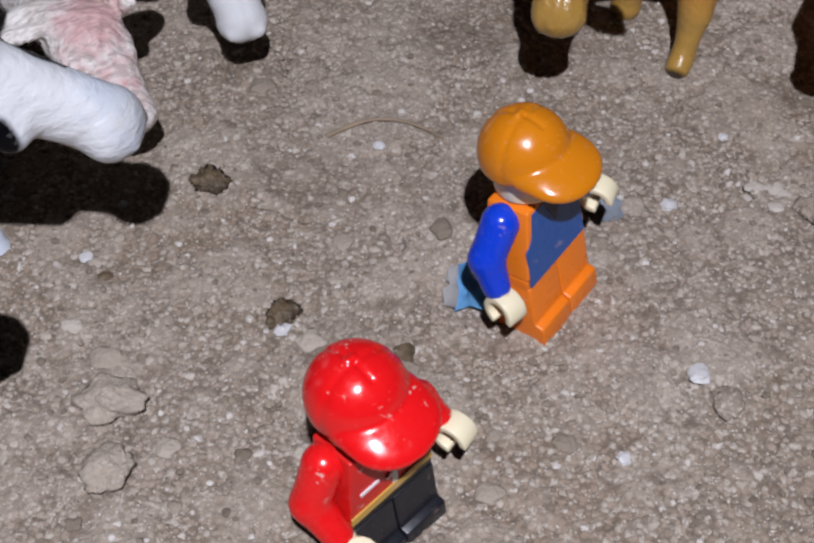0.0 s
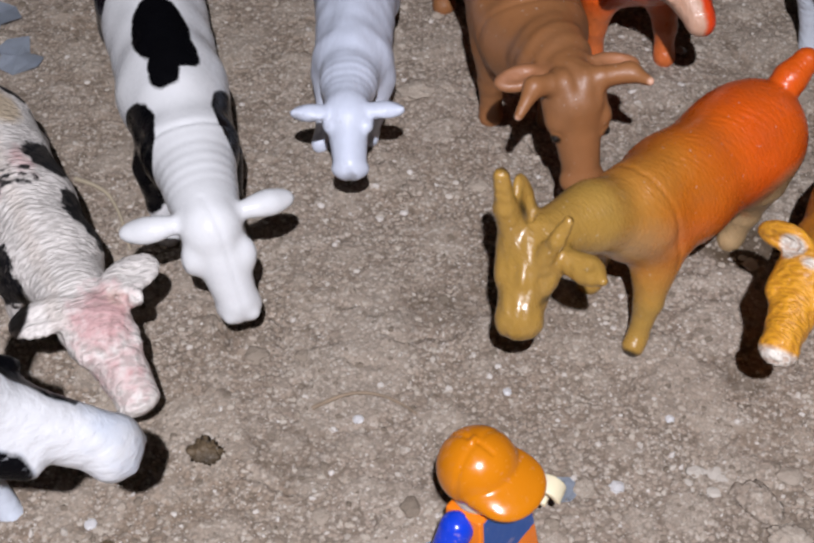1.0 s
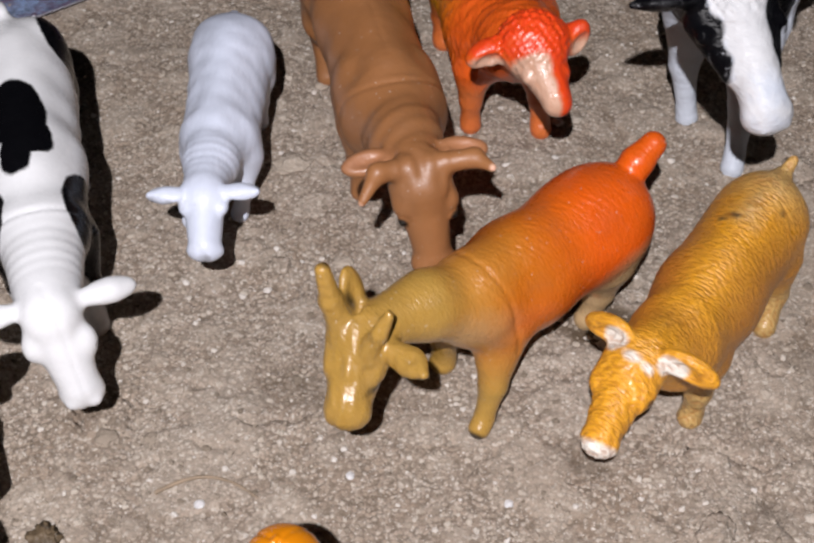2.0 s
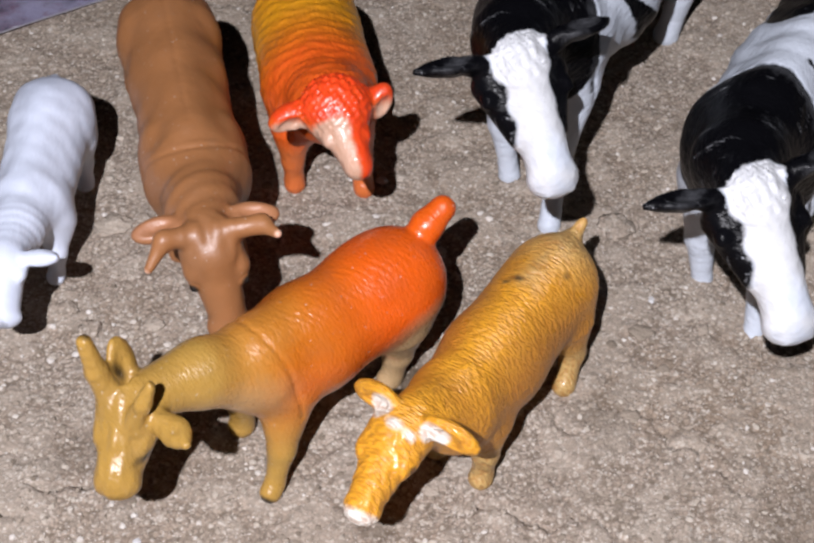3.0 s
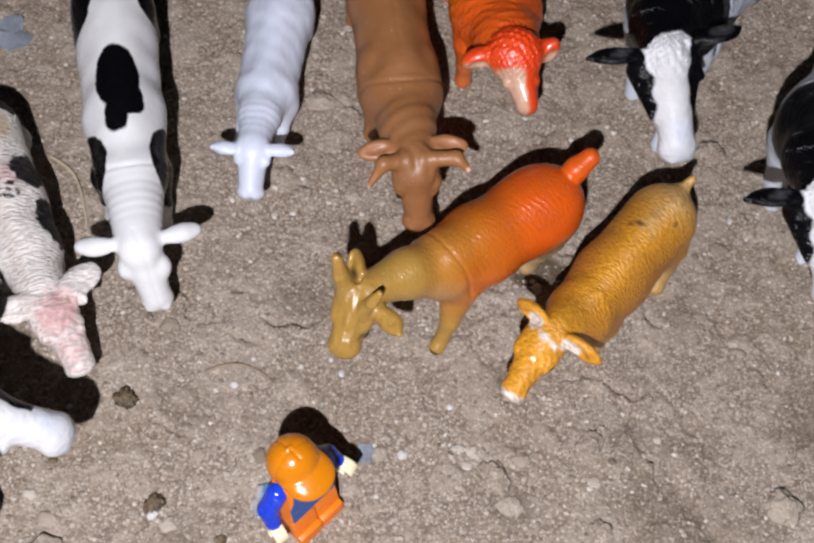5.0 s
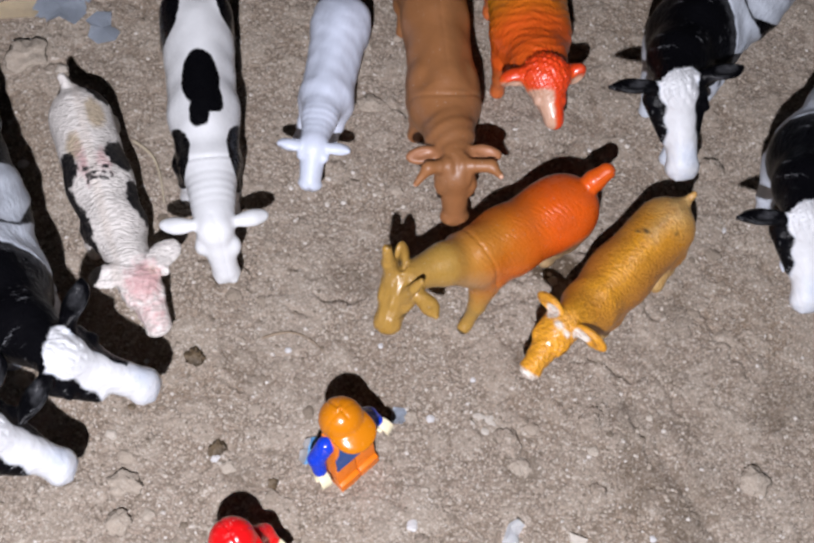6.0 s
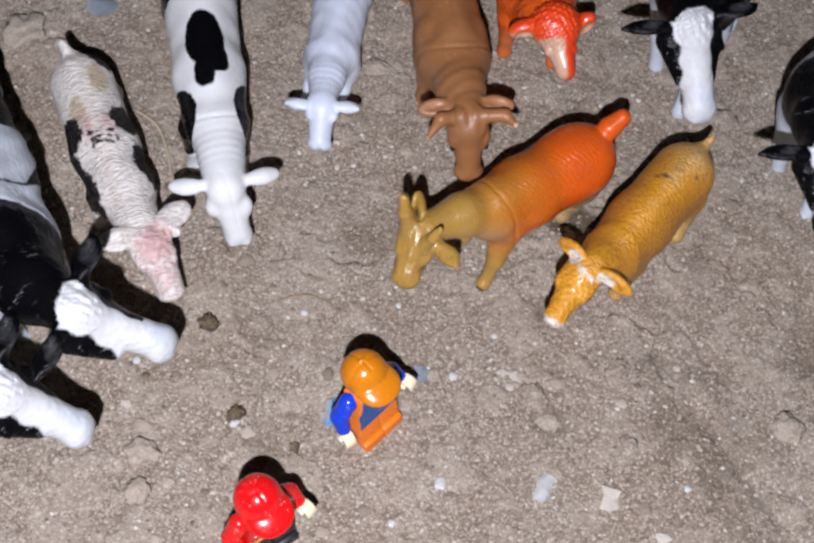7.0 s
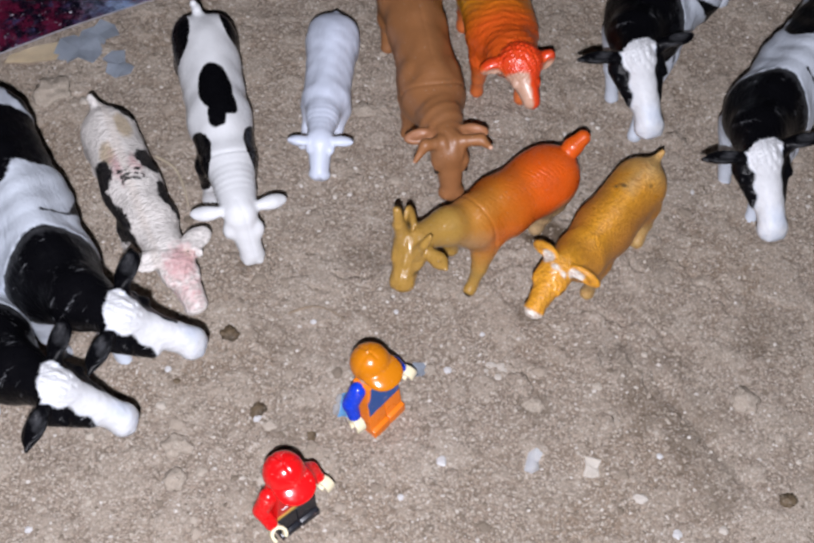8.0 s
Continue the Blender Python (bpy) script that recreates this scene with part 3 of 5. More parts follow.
def brown_bull():
    c = Clay((-40, -20, 0), (76, 20, 52), 0.55)
    c.limb((-22, 0, 32), (-4, 0, 31), 12.4, 11.2, 4)
    c.limb((-4, 0, 31), (28, 0, 30), 11.2, 11.8, 4)
    c.limb((-26, 0, 38), (24, 0, 39), 4.5, 4.5, 5)
    for s in (-1, 1):
        c.blob((22, 8.0 * s, 30), (7, 4.2, 9), k=3)
        c.blob((-22, 8.4 * s, 31), (8, 4.4, 9), k=3)
        c.blob((-28.5, 5.6 * s, 33), (6.4, 6.2, 8), k=3)
    c.piece("tail")
    c.limb((-31, 0, 38), (-36, -0.5, 41), 2.4, 1.6, 2)
    c.limb((-36, -0.5, 41), (-38.5, -0.5, 36), 1.6, 1.3, 1)
    c.piece("head")
    c.limb((33, 0, 30.8), (46, -0.6, 35), 11.2, 7.6, 5)
    c.limb((46, -0.6, 35), (57, -0.8, 38), 7.2, 5.4, 4)
    c.blob((60.5, -0.6, 36.2), (5.2, 6.6, 5.6), (0, 40, 0), 2.5)
    c.limb((61, -0.4, 34), (66.0, 0.8, 20.8), 5.8, 4.0, 3)
    c.blob((66.9, 0.9, 18.6), (3.6, 5.0, 3.4), (0, 60, 0), 1.4)
    for s in (-1, 1):
        c.blob((63.0, 0.1 + 4.9 * s, 32.4), (2.5, 2.2, 2.6), (0, -20, 0), 2)
        c.blob((64.9, 0.1 + 5.4 * s, 29.8), (1.3, 1.1, 1.0), k=0.8)
        c.blob((69.4, 0.9 + 2.3 * s, 19.0), (0.9, 1.1, 0.9), k=0.8)
        c.piece("horn")
        tip = (66.2, 13.2, 42.4) if s > 0 else (65.4, -14.0, 37.6)
        bend = (61.8, 10.6, 41.8) if s > 0 else (61.8, -10.0, 41.6)
        c.limb((60.6, -0.8 + 3 * s, 40.6), bend, 2.6, 2.0, 2)
        c.limb(bend, tip, 2.0, 1.0, 1.5)
        c.piece("ear")
        c.limb((56.6, -0.6 + 4.5 * s, 38.2), (55.6, -0.6 + 9 * s, 38.6), 1.8, 1.8, 1.5)
        c.blob((55.2, -0.6 + 10.2 * s, 38.8), (3.1, 5.8, 1.9), (-4 * s, 14, -8 * s), 1.5)
        c.cut((56.2, -0.6 + 10.6 * s, 41.0), (1.8, 4.2, 1.6), (-4 * s, 14, -8 * s))
        c.now = 2
    c.now = 0
    c.leg((-20, -6, 22), (-26, -6.6, 13), (-24, -6.6, 0), (7, 3.4, 2.6, 3.2))
    c.leg((-20, 6, 22), (-24, 7, 13), (-21, 7, 0), (7, 3.4, 2.6, 3.2))
    c.leg((24, -6, 22), (23, -6.6, 12), (22.5, -6.4, 0), (6, 3.2, 2.5, 3.1))
    c.leg((24, 6, 22), (26, 7, 12), (27, 7, 0), (6, 3.2, 2.5, 3.1))
    c.relief(lambda x, y, z: -0.4 * np.exp(-(((x - 34 + 0.03 * y * y) / 0.5) ** 2)) * (z > 16) + 0.12 * np.sin(x * 1.3 + 0.4 * y + 0.6 * np.sin(z * 0.6)) * np.exp(-(((x - 48) / 9) ** 4))
             + 0.17 * np.sin(y * 1.7 + 0.4) * np.sin(x * 0.9 + z * 0.8) * np.exp(-(((x - 61) / 5) ** 4)) * (np.abs(y) < 6)
             + 0.16 * np.sin(x * 0.42 + 0.8 * np.sin(y * 0.3)) * np.sin(z * 0.4 + 0.2 * y) * (x < 32) - 0.25 * np.exp(-((y / 0.5) ** 2)) * (x < 26) * (z > 38))
    me, p = c.mesh("brown_bull")
    eyes = most(spot(p, (65.9, 6.2, 29.8), (1.5, 1.5, 1.2)), spot(p, (65.9, -6.0, 29.8), (1.5, 1.5, 1.2)))
    tips = most(spot(p, (66.9, 13.6, 42.6), (1.0, 1.0, 1.0)), spot(p, (66.0, -14.9, 37.0), (1.0, 1.0, 1.0)))
    inner = most(spot(p, (56.2, 11.0, 40.2), (2.6, 4.6, 1.6)), spot(p, (56.2, -12.2, 40.2), (2.6, 4.6, 1.6)))
    sprayed(me, eyes, tips, inner)
    mat = toy("brown_plastic", (0.295, 0.125, 0.047), [(2, (0.42, 0.185, 0.095), 0.2, 0.3), (0, (0.01, 0.008, 0.006), 0.04, 0.0), (1, (0.7, 0.42, 0.3), 0.06, 0.05)], 0.42, ((90, 90, 90), (0, 0, 0.2), 4.0, 0.0, (0.2, 0.1, 0.04)), 0.00008, soil=0.08, shine=0.5, specks=0.25)
    stand("toy_bull", me, mat, 9.3, 161.2, -74.1, "plain brown plastic toy bull with curved horns", "toy bull", marks={"horn": "curved brown horn with a worn pale tip"})


def orange_lamb():
    c = Clay((-32, -20, 0), (60, 20, 58), 0.5)
    c.limb((-14, 0, 26), (14, 0, 26), 13.6, 13.4, 4, 1.06)
    c.limb((14, 0, 27), (30, 0.5, 33), 12.6, 9.5, 5)
    c.piece("tail")
    c.limb((-26, 0, 30), (-30, 0, 24), 4.0, 2.8, 3)
    c.piece("head")
    c.limb((31, 0.5, 33.5), (40, 0.6, 38), 8.8, 7.0, 4)
    c.blob((43, 0.6, 41.5), (8.0, 8.4, 7.0), (0, 35, 0), 2.5)
    c.limb((46, 1.2, 39.3), (54.8, 3.4, 35.2), 5.6, 3.6, 2.6)
    c.blob((56.2, 3.8, 33.6), (2.6, 3.1, 2.8), (0, 40, 0), 1.2)
    c.blob((50.2, 6.2, 38.4), (2.0, 1.4, 1.6), k=1.2)
    c.blob((50.8, -2.4, 38.4), (2.0, 1.4, 1.6), k=1.2)
    c.piece("ear")
    c.limb((41.5, -5.0, 41.5), (43.2, -9.0, 40.0), 2.4, 2.6, 1.5)
    c.blob((43.2, -10.6, 40.6), (3.0, 5.0, 3.0), (24, 10, 14), 1.2)
    c.cut((45.8, -10.8, 39.8), (1.2, 3.2, 1.8), (24, 10, 14))
    c.piece("ear")
    c.limb((40.5, 6.5, 42.0), (40.4, 10.0, 41.0), 2.4, 2.6, 1.5)
    c.blob((40.6, 11.2, 40.2), (2.8, 3.0, 4.8), (-24, 0, 14), 1.2)
    c.cut((43.0, 12.0, 40.2), (1.3, 1.8, 3.0), (-24, 0, 14))
    c.now = 0
    c.leg((-14, -8, 18), (-16, -9, 9), (-15, -9, 0), (6, 3.2, 2.8, 3.0))
    c.leg((-14, 8, 18), (-16, 9, 9), (-15, 9, 0), (6, 3.2, 2.8, 3.0))
    c.leg((20, -8, 18), (21, -8.6, 9), (21.3, -8.6, 0), (5.5, 2.8, 2.4, 2.7))
    c.leg((20, 8, 18), (24, 8.8, 9), (26.3, 8.9, 0), (5.5, 2.8, 2.4, 2.7))

    def fleece(x, y, z):
        wave = (x + 0.014 * y * y - 0.2 * (z - 30)) * 1.75 + 1.1 * np.sin(y * 0.42 + x * 0.15) + 0.7 * np.sin(y * 0.9 - x * 0.24 + 1.0)
        lock = 1 - np.abs(np.sin(wave * 0.5)) * 1.6
        return (0.26 * lock * (0.7 + 0.4 * np.sin(y * 0.8 + x * 0.5)) + 0.1 * np.sin(x * 3.1 + y * 1.7) * np.sin(y * 2.2 - z)) * np.clip((z - 12) / 8, 0, 1) * (x < 34)

    c.relief(fleece)
    c.relief(lambda x, y, z: 0.36 * (np.sin(x * 2.4 + y * 1.3) * np.sin(y * 2.5 - z * 1.2) + np.sin(z * 2.3 - x * 1.7 + y * 0.8) * np.sin(x * 1.1 + y * 2.9 + 0.7)) * np.exp(-(((x - 42) ** 2 + y * y + (z - 43) ** 2) / 90) ** 3))
    me, p = c.mesh("orange_lamb")
    red = (p[:, 0] - 8) * 0.45 + (p[:, 2] - 34) * 0.1 - np.clip(18 - p[:, 2], 0, 20) * 0.22
    line = p[:, 1] - 1.4 - (p[:, 0] - 46) * 0.2
    pale = most(np.minimum(spot(p, (53.5, 0, 37), (8.5, 8, 8)), -line), spot(p, (46.6, -10.6, 37.8), (6, 5, 3.2)), spot(p, (44, 12.5, 38.5), (3.6, 3, 4)))
    hot = most(spot(p, (42.6, 0.6, 45.5), (9.5, 9.5, 7.5)), spot(p, (41, -11, 43.6), (6, 6, 3.7)), spot(p, (38, 11, 43), (5, 5, 5)), np.minimum(spot(p, (52, 5, 38), (11, 6, 9)), line))
    sprayed(me, red, hot, pale, 16 - p[:, 2])
    mat = toy("orange_fleece", (0.60, 0.255, 0.012), [(0, (0.70, 0.10, 0.012), 0.62, 0.2), (3, (0.56, 0.135, 0.035), 0.4, 0.2), (1, (0.76, 0.058, 0.012), 0.1, 0.2), (2, (0.62, 0.38, 0.27), 0.09, 0.3)], 0.3, ((120, 220, 120), (0, 0, 0.1), 4.0, 0.12, (0.5, 0.13, 0.008)), 0.00018, soil=0.06, coat=0.2, shine=0.5)
    stand("toy_lamb", me, mat, 39.2, 186.5, -77.6, "yellow and red-orange toy lamb with ridged fleece and pale muzzle", "toy lamb")


def horned_goat():
    c = Clay((-40, -24, 0), (64, 22, 60), 0.5)
    c.limb((-17, -1.6, 25.6), (6, -2.0, 25.4), 11.4, 10.9, 4)
    c.limb((6, -2.0, 25.4), (18, -1.8, 26.6), 10.9, 8.8, 6)
    c.limb((-20, -1.2, 31.5), (18, -1.2, 33.5), 5, 5, 5)
    c.blob((-14.5, -1.6, 26.8), (14.6, 11.7, 11.2), k=5)
    c.piece("tail")
    c.limb((-24.5, -1.5, 32.4), (-28, -1.3, 36.4), 2.9, 3.3, 1.2)
    c.limb((-28, -1.4, 36.6), (-32.4, -1.0, 39.2), 3.3, 2.9, 2)
    c.piece("head")
    c.limb((20, -2.0, 28), (31, -2.4, 33.4), 8.4, 6.2, 6)
    c.limb((31, -3, 34.5), (44, -3.5, 36.6), 6.2, 5.0, 4)
    c.blob((47, -3.6, 35), (5.2, 5.4, 5.2), (0, 40, 0), 3)
    c.limb((48, -3.4, 33), (54.6, 1.4, 28.2), 5.9, 4.4, 3)
    c.blob((56.0, 2.5, 26.6), (3.4, 4.5, 3.4), (0, 45, 37), 1.6)
    c.blob((53.0, -4.6, 33.2), (3.0, 1.8, 2.2), (0, 30, 37), 2.0)
    c.blob((48.2, 2.2, 33.2), (3.0, 1.8, 2.2), (0, 30, 37), 2.0)
    c.limb((49.5, -3.0, 38.2), (53.6, 0.6, 34.6), 1.2, 1.0, 1.6)
    c.piece("horn")
    c.limb((48.5, -6.4, 37), (49.9, -8.4, 44.5), 3.2, 2.3, 2.4)
    c.limb((49.9, -8.4, 44.5), (50.4, -9.6, 52.0), 2.2, 1.5, 1)
    c.piece("horn")
    c.limb((49.4, 0.8, 36.8), (47.4, 2.4, 42.5), 2.0, 1.6, 1.8)
    c.limb((47.4, 2.4, 42.5), (45.6, 3.0, 46.5), 1.6, 1.1, 1)
    c.piece("ear")
    c.limb((45.6, 1.0, 36.2), (45.2, 4.5, 36.8), 2.4, 2.2, 2)
    c.blob((45.0, 7.8, 37.4), (3.0, 4.2, 1.7), (10, 25, 6), 1.5)
    c.limb((45.0, 8.0, 37.4), (45.6, 12.6, 38.4), 2.0, 0.9, 1.5)
    c.cut((46.2, 8.4, 40.4), (1.6, 3.2, 1.8), (10, 25, 6))
    c.piece("ear")
    c.limb((45.4, -6.0, 37.0), (44.6, -8.0, 39.5), 1.8, 1.8, 1.2)
    c.blob((44.2, -9.0, 42.0), (3.6, 1.6, 5.6), (22, -12, 24), 1.2)
    c.cut((45.6, -6.9, 43.0), (2.4, 1.0, 4.0), (22, -12, 24))
    c.now = 0
    c.leg((-15, 3, 18), (-15, 3.4, 10), (-13.5, 2.4, 0), (7.0, 3.4, 2.4, 2.9))
    c.leg((-15, -10, 18), (-19, -11, 10), (-17, -11, 0), (7.5, 3.6, 2.6, 3.2))
    c.leg((16, 3, 20), (21, 6.8, 10), (25.7, 8.5, 0), (6.5, 2.9, 2.0, 2.4))
    c.leg((18, -9, 20), (19, -10, 10), (19, -10, 0), (6.5, 3.4, 2.5, 3.0))
    c.relief(lambda x, y, z: -0.34 * np.exp(-(((x - 19.5 + 0.02 * (y + 3) ** 2) / 0.5) ** 2)) * (z > 18))
    c.relief(lambda x, y, z: 0.14 * (0.55 + 0.45 * np.sin(x * 0.53 + y * 0.9 + 1.2 * np.sin(x * 0.21))) * np.sin((x + 0.55 * y) * 3.9 + 1.1 * np.sin(y * 0.7 + 0.4 * x) + 0.8 * np.sin(x * 0.83 - y * 0.31)) * np.exp(-(((y - 1.5) / 5.4) ** 4)) * np.clip((z - 26) / 5, 0, 1) * np.exp(-(((x - 3) / 24) ** 6))
             + 0.1 * np.sin(x * 2.4 + z * 1.3) * np.sin(z * 1.9 + y * 2.0) * (x > 43) + 0.11 * np.sin((x * 0.6 - y * 0.8) * 2.4 + 0.8 * np.sin(x + z)) * (x > 46) * (z > 24) * (np.abs(y) < 5))
    me, p = c.mesh("horned_goat")
    red = most((-p[:, 0] + 1) * 0.42 + p[:, 1] * 0.12, np.minimum.reduce([(30 - p[:, 2]) * 0.3 - (p[:, 0] + 1) * 0.12, (p[:, 2] - 15) * 0.5, (14 - p[:, 0]) * 0.6]))
    olive = most((p[:, 0] - 25) * 0.4 + (p[:, 2] - 33) * 0.2, np.minimum((18 - p[:, 2]) * 0.5, p[:, 0] - 8), (p[:, 2] - 41) * 0.4 + (p[:, 0] - 20) * 0.2)
    pale = most((17 - p[:, 2]) * 0.7 - 1.5 - (p[:, 0] > 8) * 20, spot(p, (-18, 10, 16), (13, 8, 10)), spot(p, (30, 2, 27), (8, 5, 3.5)) * 0.5)
    slit = most(spot(p, (49.8, 4.3, 31.0), (2.8, 2.8, 0.8)), spot(p, (28.4, 9.4, 0.5), (2.0, 2.0, 1.6)), spot(p, (44.6, 3.4, 46.4), (0.7, 1.2, 2.2)), spot(p, (49.4, -9.6, 53.6), (1.2, 1.4, 0.8)), spot(p, (46.0, -7.2, 43.6), (1.2, 1.0, 3.4)))
    sprayed(me, red, olive, pale, slit)
    mat = toy("sprayed_goat", (0.47, 0.14, 0.013), [(0, (0.68, 0.098, 0.008), 0.55, 0.1), (1, (0.39, 0.225, 0.05), 0.5, 0.25), (2, (0.46, 0.31, 0.16), 0.32, 0.15), (3, (0.03, 0.02, 0.01), 0.06, 0.0)], 0.27, ((260, 90, 120), (0, 0, 0.5), 7.0, 0.04, (0.25, 0.09, 0.01)), 0.0001, soil=0.08, coat=0.2, specks=0.3, shine=0.5)
    stand("toy_goat", me, mat, 52, 90, -135, "glossy orange and olive toy goat with short horns and raised tail", "toy goat", marks={"tail": "raised orange-red tail"})


def yellow_calf():
    c = Clay((-36, -20, 0), (60, 20, 48), 0.5)
    c.limb((-18, -0.5, 25), (6, -0.5, 23), 10.6, 10.4, 4)
    c.limb((6, -0.5, 23), (22, 0, 24), 10.4, 9.4, 4)
    c.limb((-20, -0.5, 31), (20, 0, 30), 4, 4, 5)
    c.limb((-24, -0.5, 33.4), (-10, -0.5, 35.2), 1.2, 0.7, 2)
    c.piece("tail")
    c.limb((-26, -0.5, 31.5), (-29.5, 0.5, 35), 2.0, 1.1, 2.5)
    c.piece("head")
    c.limb((24, 0, 27), (36, -0.6, 34), 8.2, 5.6, 4)
    c.blob((40, -1.0, 34), (5.0, 5.6, 4.8), (0, 45, 0), 2.5)
    c.limb((41, -1.2, 33), (53.6, 0.4, 29.8), 5.6, 3.5, 3)
    c.blob((55.2, 0.8, 28.8), (2.9, 3.6, 3.0), (0, 40, 8), 1.4)
    c.blob((45.0, -5.2, 33.2), (2.8, 1.8, 2.0), k=2.0)
    c.blob((44.8, 3.8, 33.2), (2.8, 1.8, 2.0), k=2.0)
    for s in (-1, 1):
        c.piece("ear")
        at = (37.6, -7.9, 38.4) if s < 0 else (37.6, 9.0, 37.8)
        c.limb((38.6, 2.6 * s - 0.6, 36.8), at, 1.6, 1.8, 1.5)
        c.blob(at, (1.9, 5.4 if s < 0 else 6.0, 3.2), (14 * -s, 0, 4 * s), 1.2)
        c.cut((at[0] + 2.0, at[1] - 0.6 * s, at[2] + 0.4), (1.2, 3.6, 1.9), (14 * -s, 0, 4 * s))
    c.now = 0
    c.leg((-16, 5, 18), (-17, 7.2, 9), (-13.4, 7.8, 0), (6.4, 2.8, 2.2, 2.7))
    c.leg((-16, -6, 18), (-19, -8, 9), (-17, -8, 0), (6.4, 3.0, 2.4, 2.9))
    c.leg((17, 4.5, 17), (18, 5.6, 9), (18.7, 5.4, 0), (5.8, 2.8, 2.2, 2.7))
    c.leg((17, -5, 17), (18, -6.4, 9), (17, -7, 0), (5.8, 3.0, 2.4, 2.9))
    c.relief(lambda x, y, z: 0.1 * (0.6 + 0.4 * np.sin(x * 0.61 - z * 0.5 + y * 0.8)) * np.sin((x - 0.7 * np.abs(y + 0.5)) * 3.4 + 1.3 * np.sin(y * 0.8 + x * 0.3) + 1.1 * np.sin(x * 0.7 + z * 0.4)) * (x < 30) * np.clip((z - 14) / 6, 0, 1)
             + 0.12 * np.sin((x * 0.8 - 1.1 * np.abs(y)) * 2.6 + 1.4 * np.sin(x * 0.9 + y * 1.3)) * (x > 38) * (np.abs(y) < 5.5))
    me, p = c.mesh("yellow_calf")
    white = most(spot(p, (58.4, 1.6, 27), (3.8, 6, 4.6)), spot(p, (39.4, -5.6, 38.4), (2.4, 2.8, 2.4)), spot(p, (39.4, 6.2, 37.8), (2.4, 3.0, 2.4)), spot(p, (42.2, 2.6, 38.2), (0.8, 1.6, 1.4)), spot(p, (42.0, -1.0, 39.0), (1.0, 1.8, 1.2)))
    brown = most(spot(p, (8, -10, 23), (26, 8, 13)), spot(p, (4, 10.5, 23), (27, 7.5, 12)), spot(p, (27, 2, 27), (3.4, 9, 8)))
    ink = most(spot(p, (-6.5, -3.0, 35), (0.7, 1.5, 3)), spot(p, (-5.0, -4.4, 34), (0.6, 0.9, 3)), spot(p, (-14, 5, 33), (0.9, 0.7, 2)), spot(p, (45.6, 5.6, 33.2), (0.9, 0.9, 0.9)), spot(p, (45.8, -7.0, 33.2), (0.9, 0.9, 0.9)))
    tan = most(13 - p[:, 2], np.minimum(1.6 - np.abs(p[:, 1] + 0.6) * 0.9, np.minimum(-p[:, 0] - 6, p[:, 2] - 30)), spot(p, (-23, 0, 34), (9, 8, 7)) * 0.7)
    sprayed(me, white, brown, ink, tan)
    hair = ((230, 60, 90), (0, 0, 0.3), 9.0, 0.5, (0.31, 0.105, 0.014))
    mat = toy("yellow_hide", (0.70, 0.315, 0.025), [(1, (0.40, 0.165, 0.028), 0.5, 0.4), (3, (0.50, 0.32, 0.12), 0.35, 0.3), (0, (0.82, 0.76, 0.68), 0.05, 0.1), (2, (0.03, 0.025, 0.02), 0.06, 0.2)], 0.3, hair, 0.00036, soil=0.08, coat=0.12)
    stand("toy_calf", me, mat, 89, 90, -121.4, "yellow-brown hairy toy calf with white inner ears and white muzzle", "toy calf", marks={"ear": "orange ear with a white inside"})


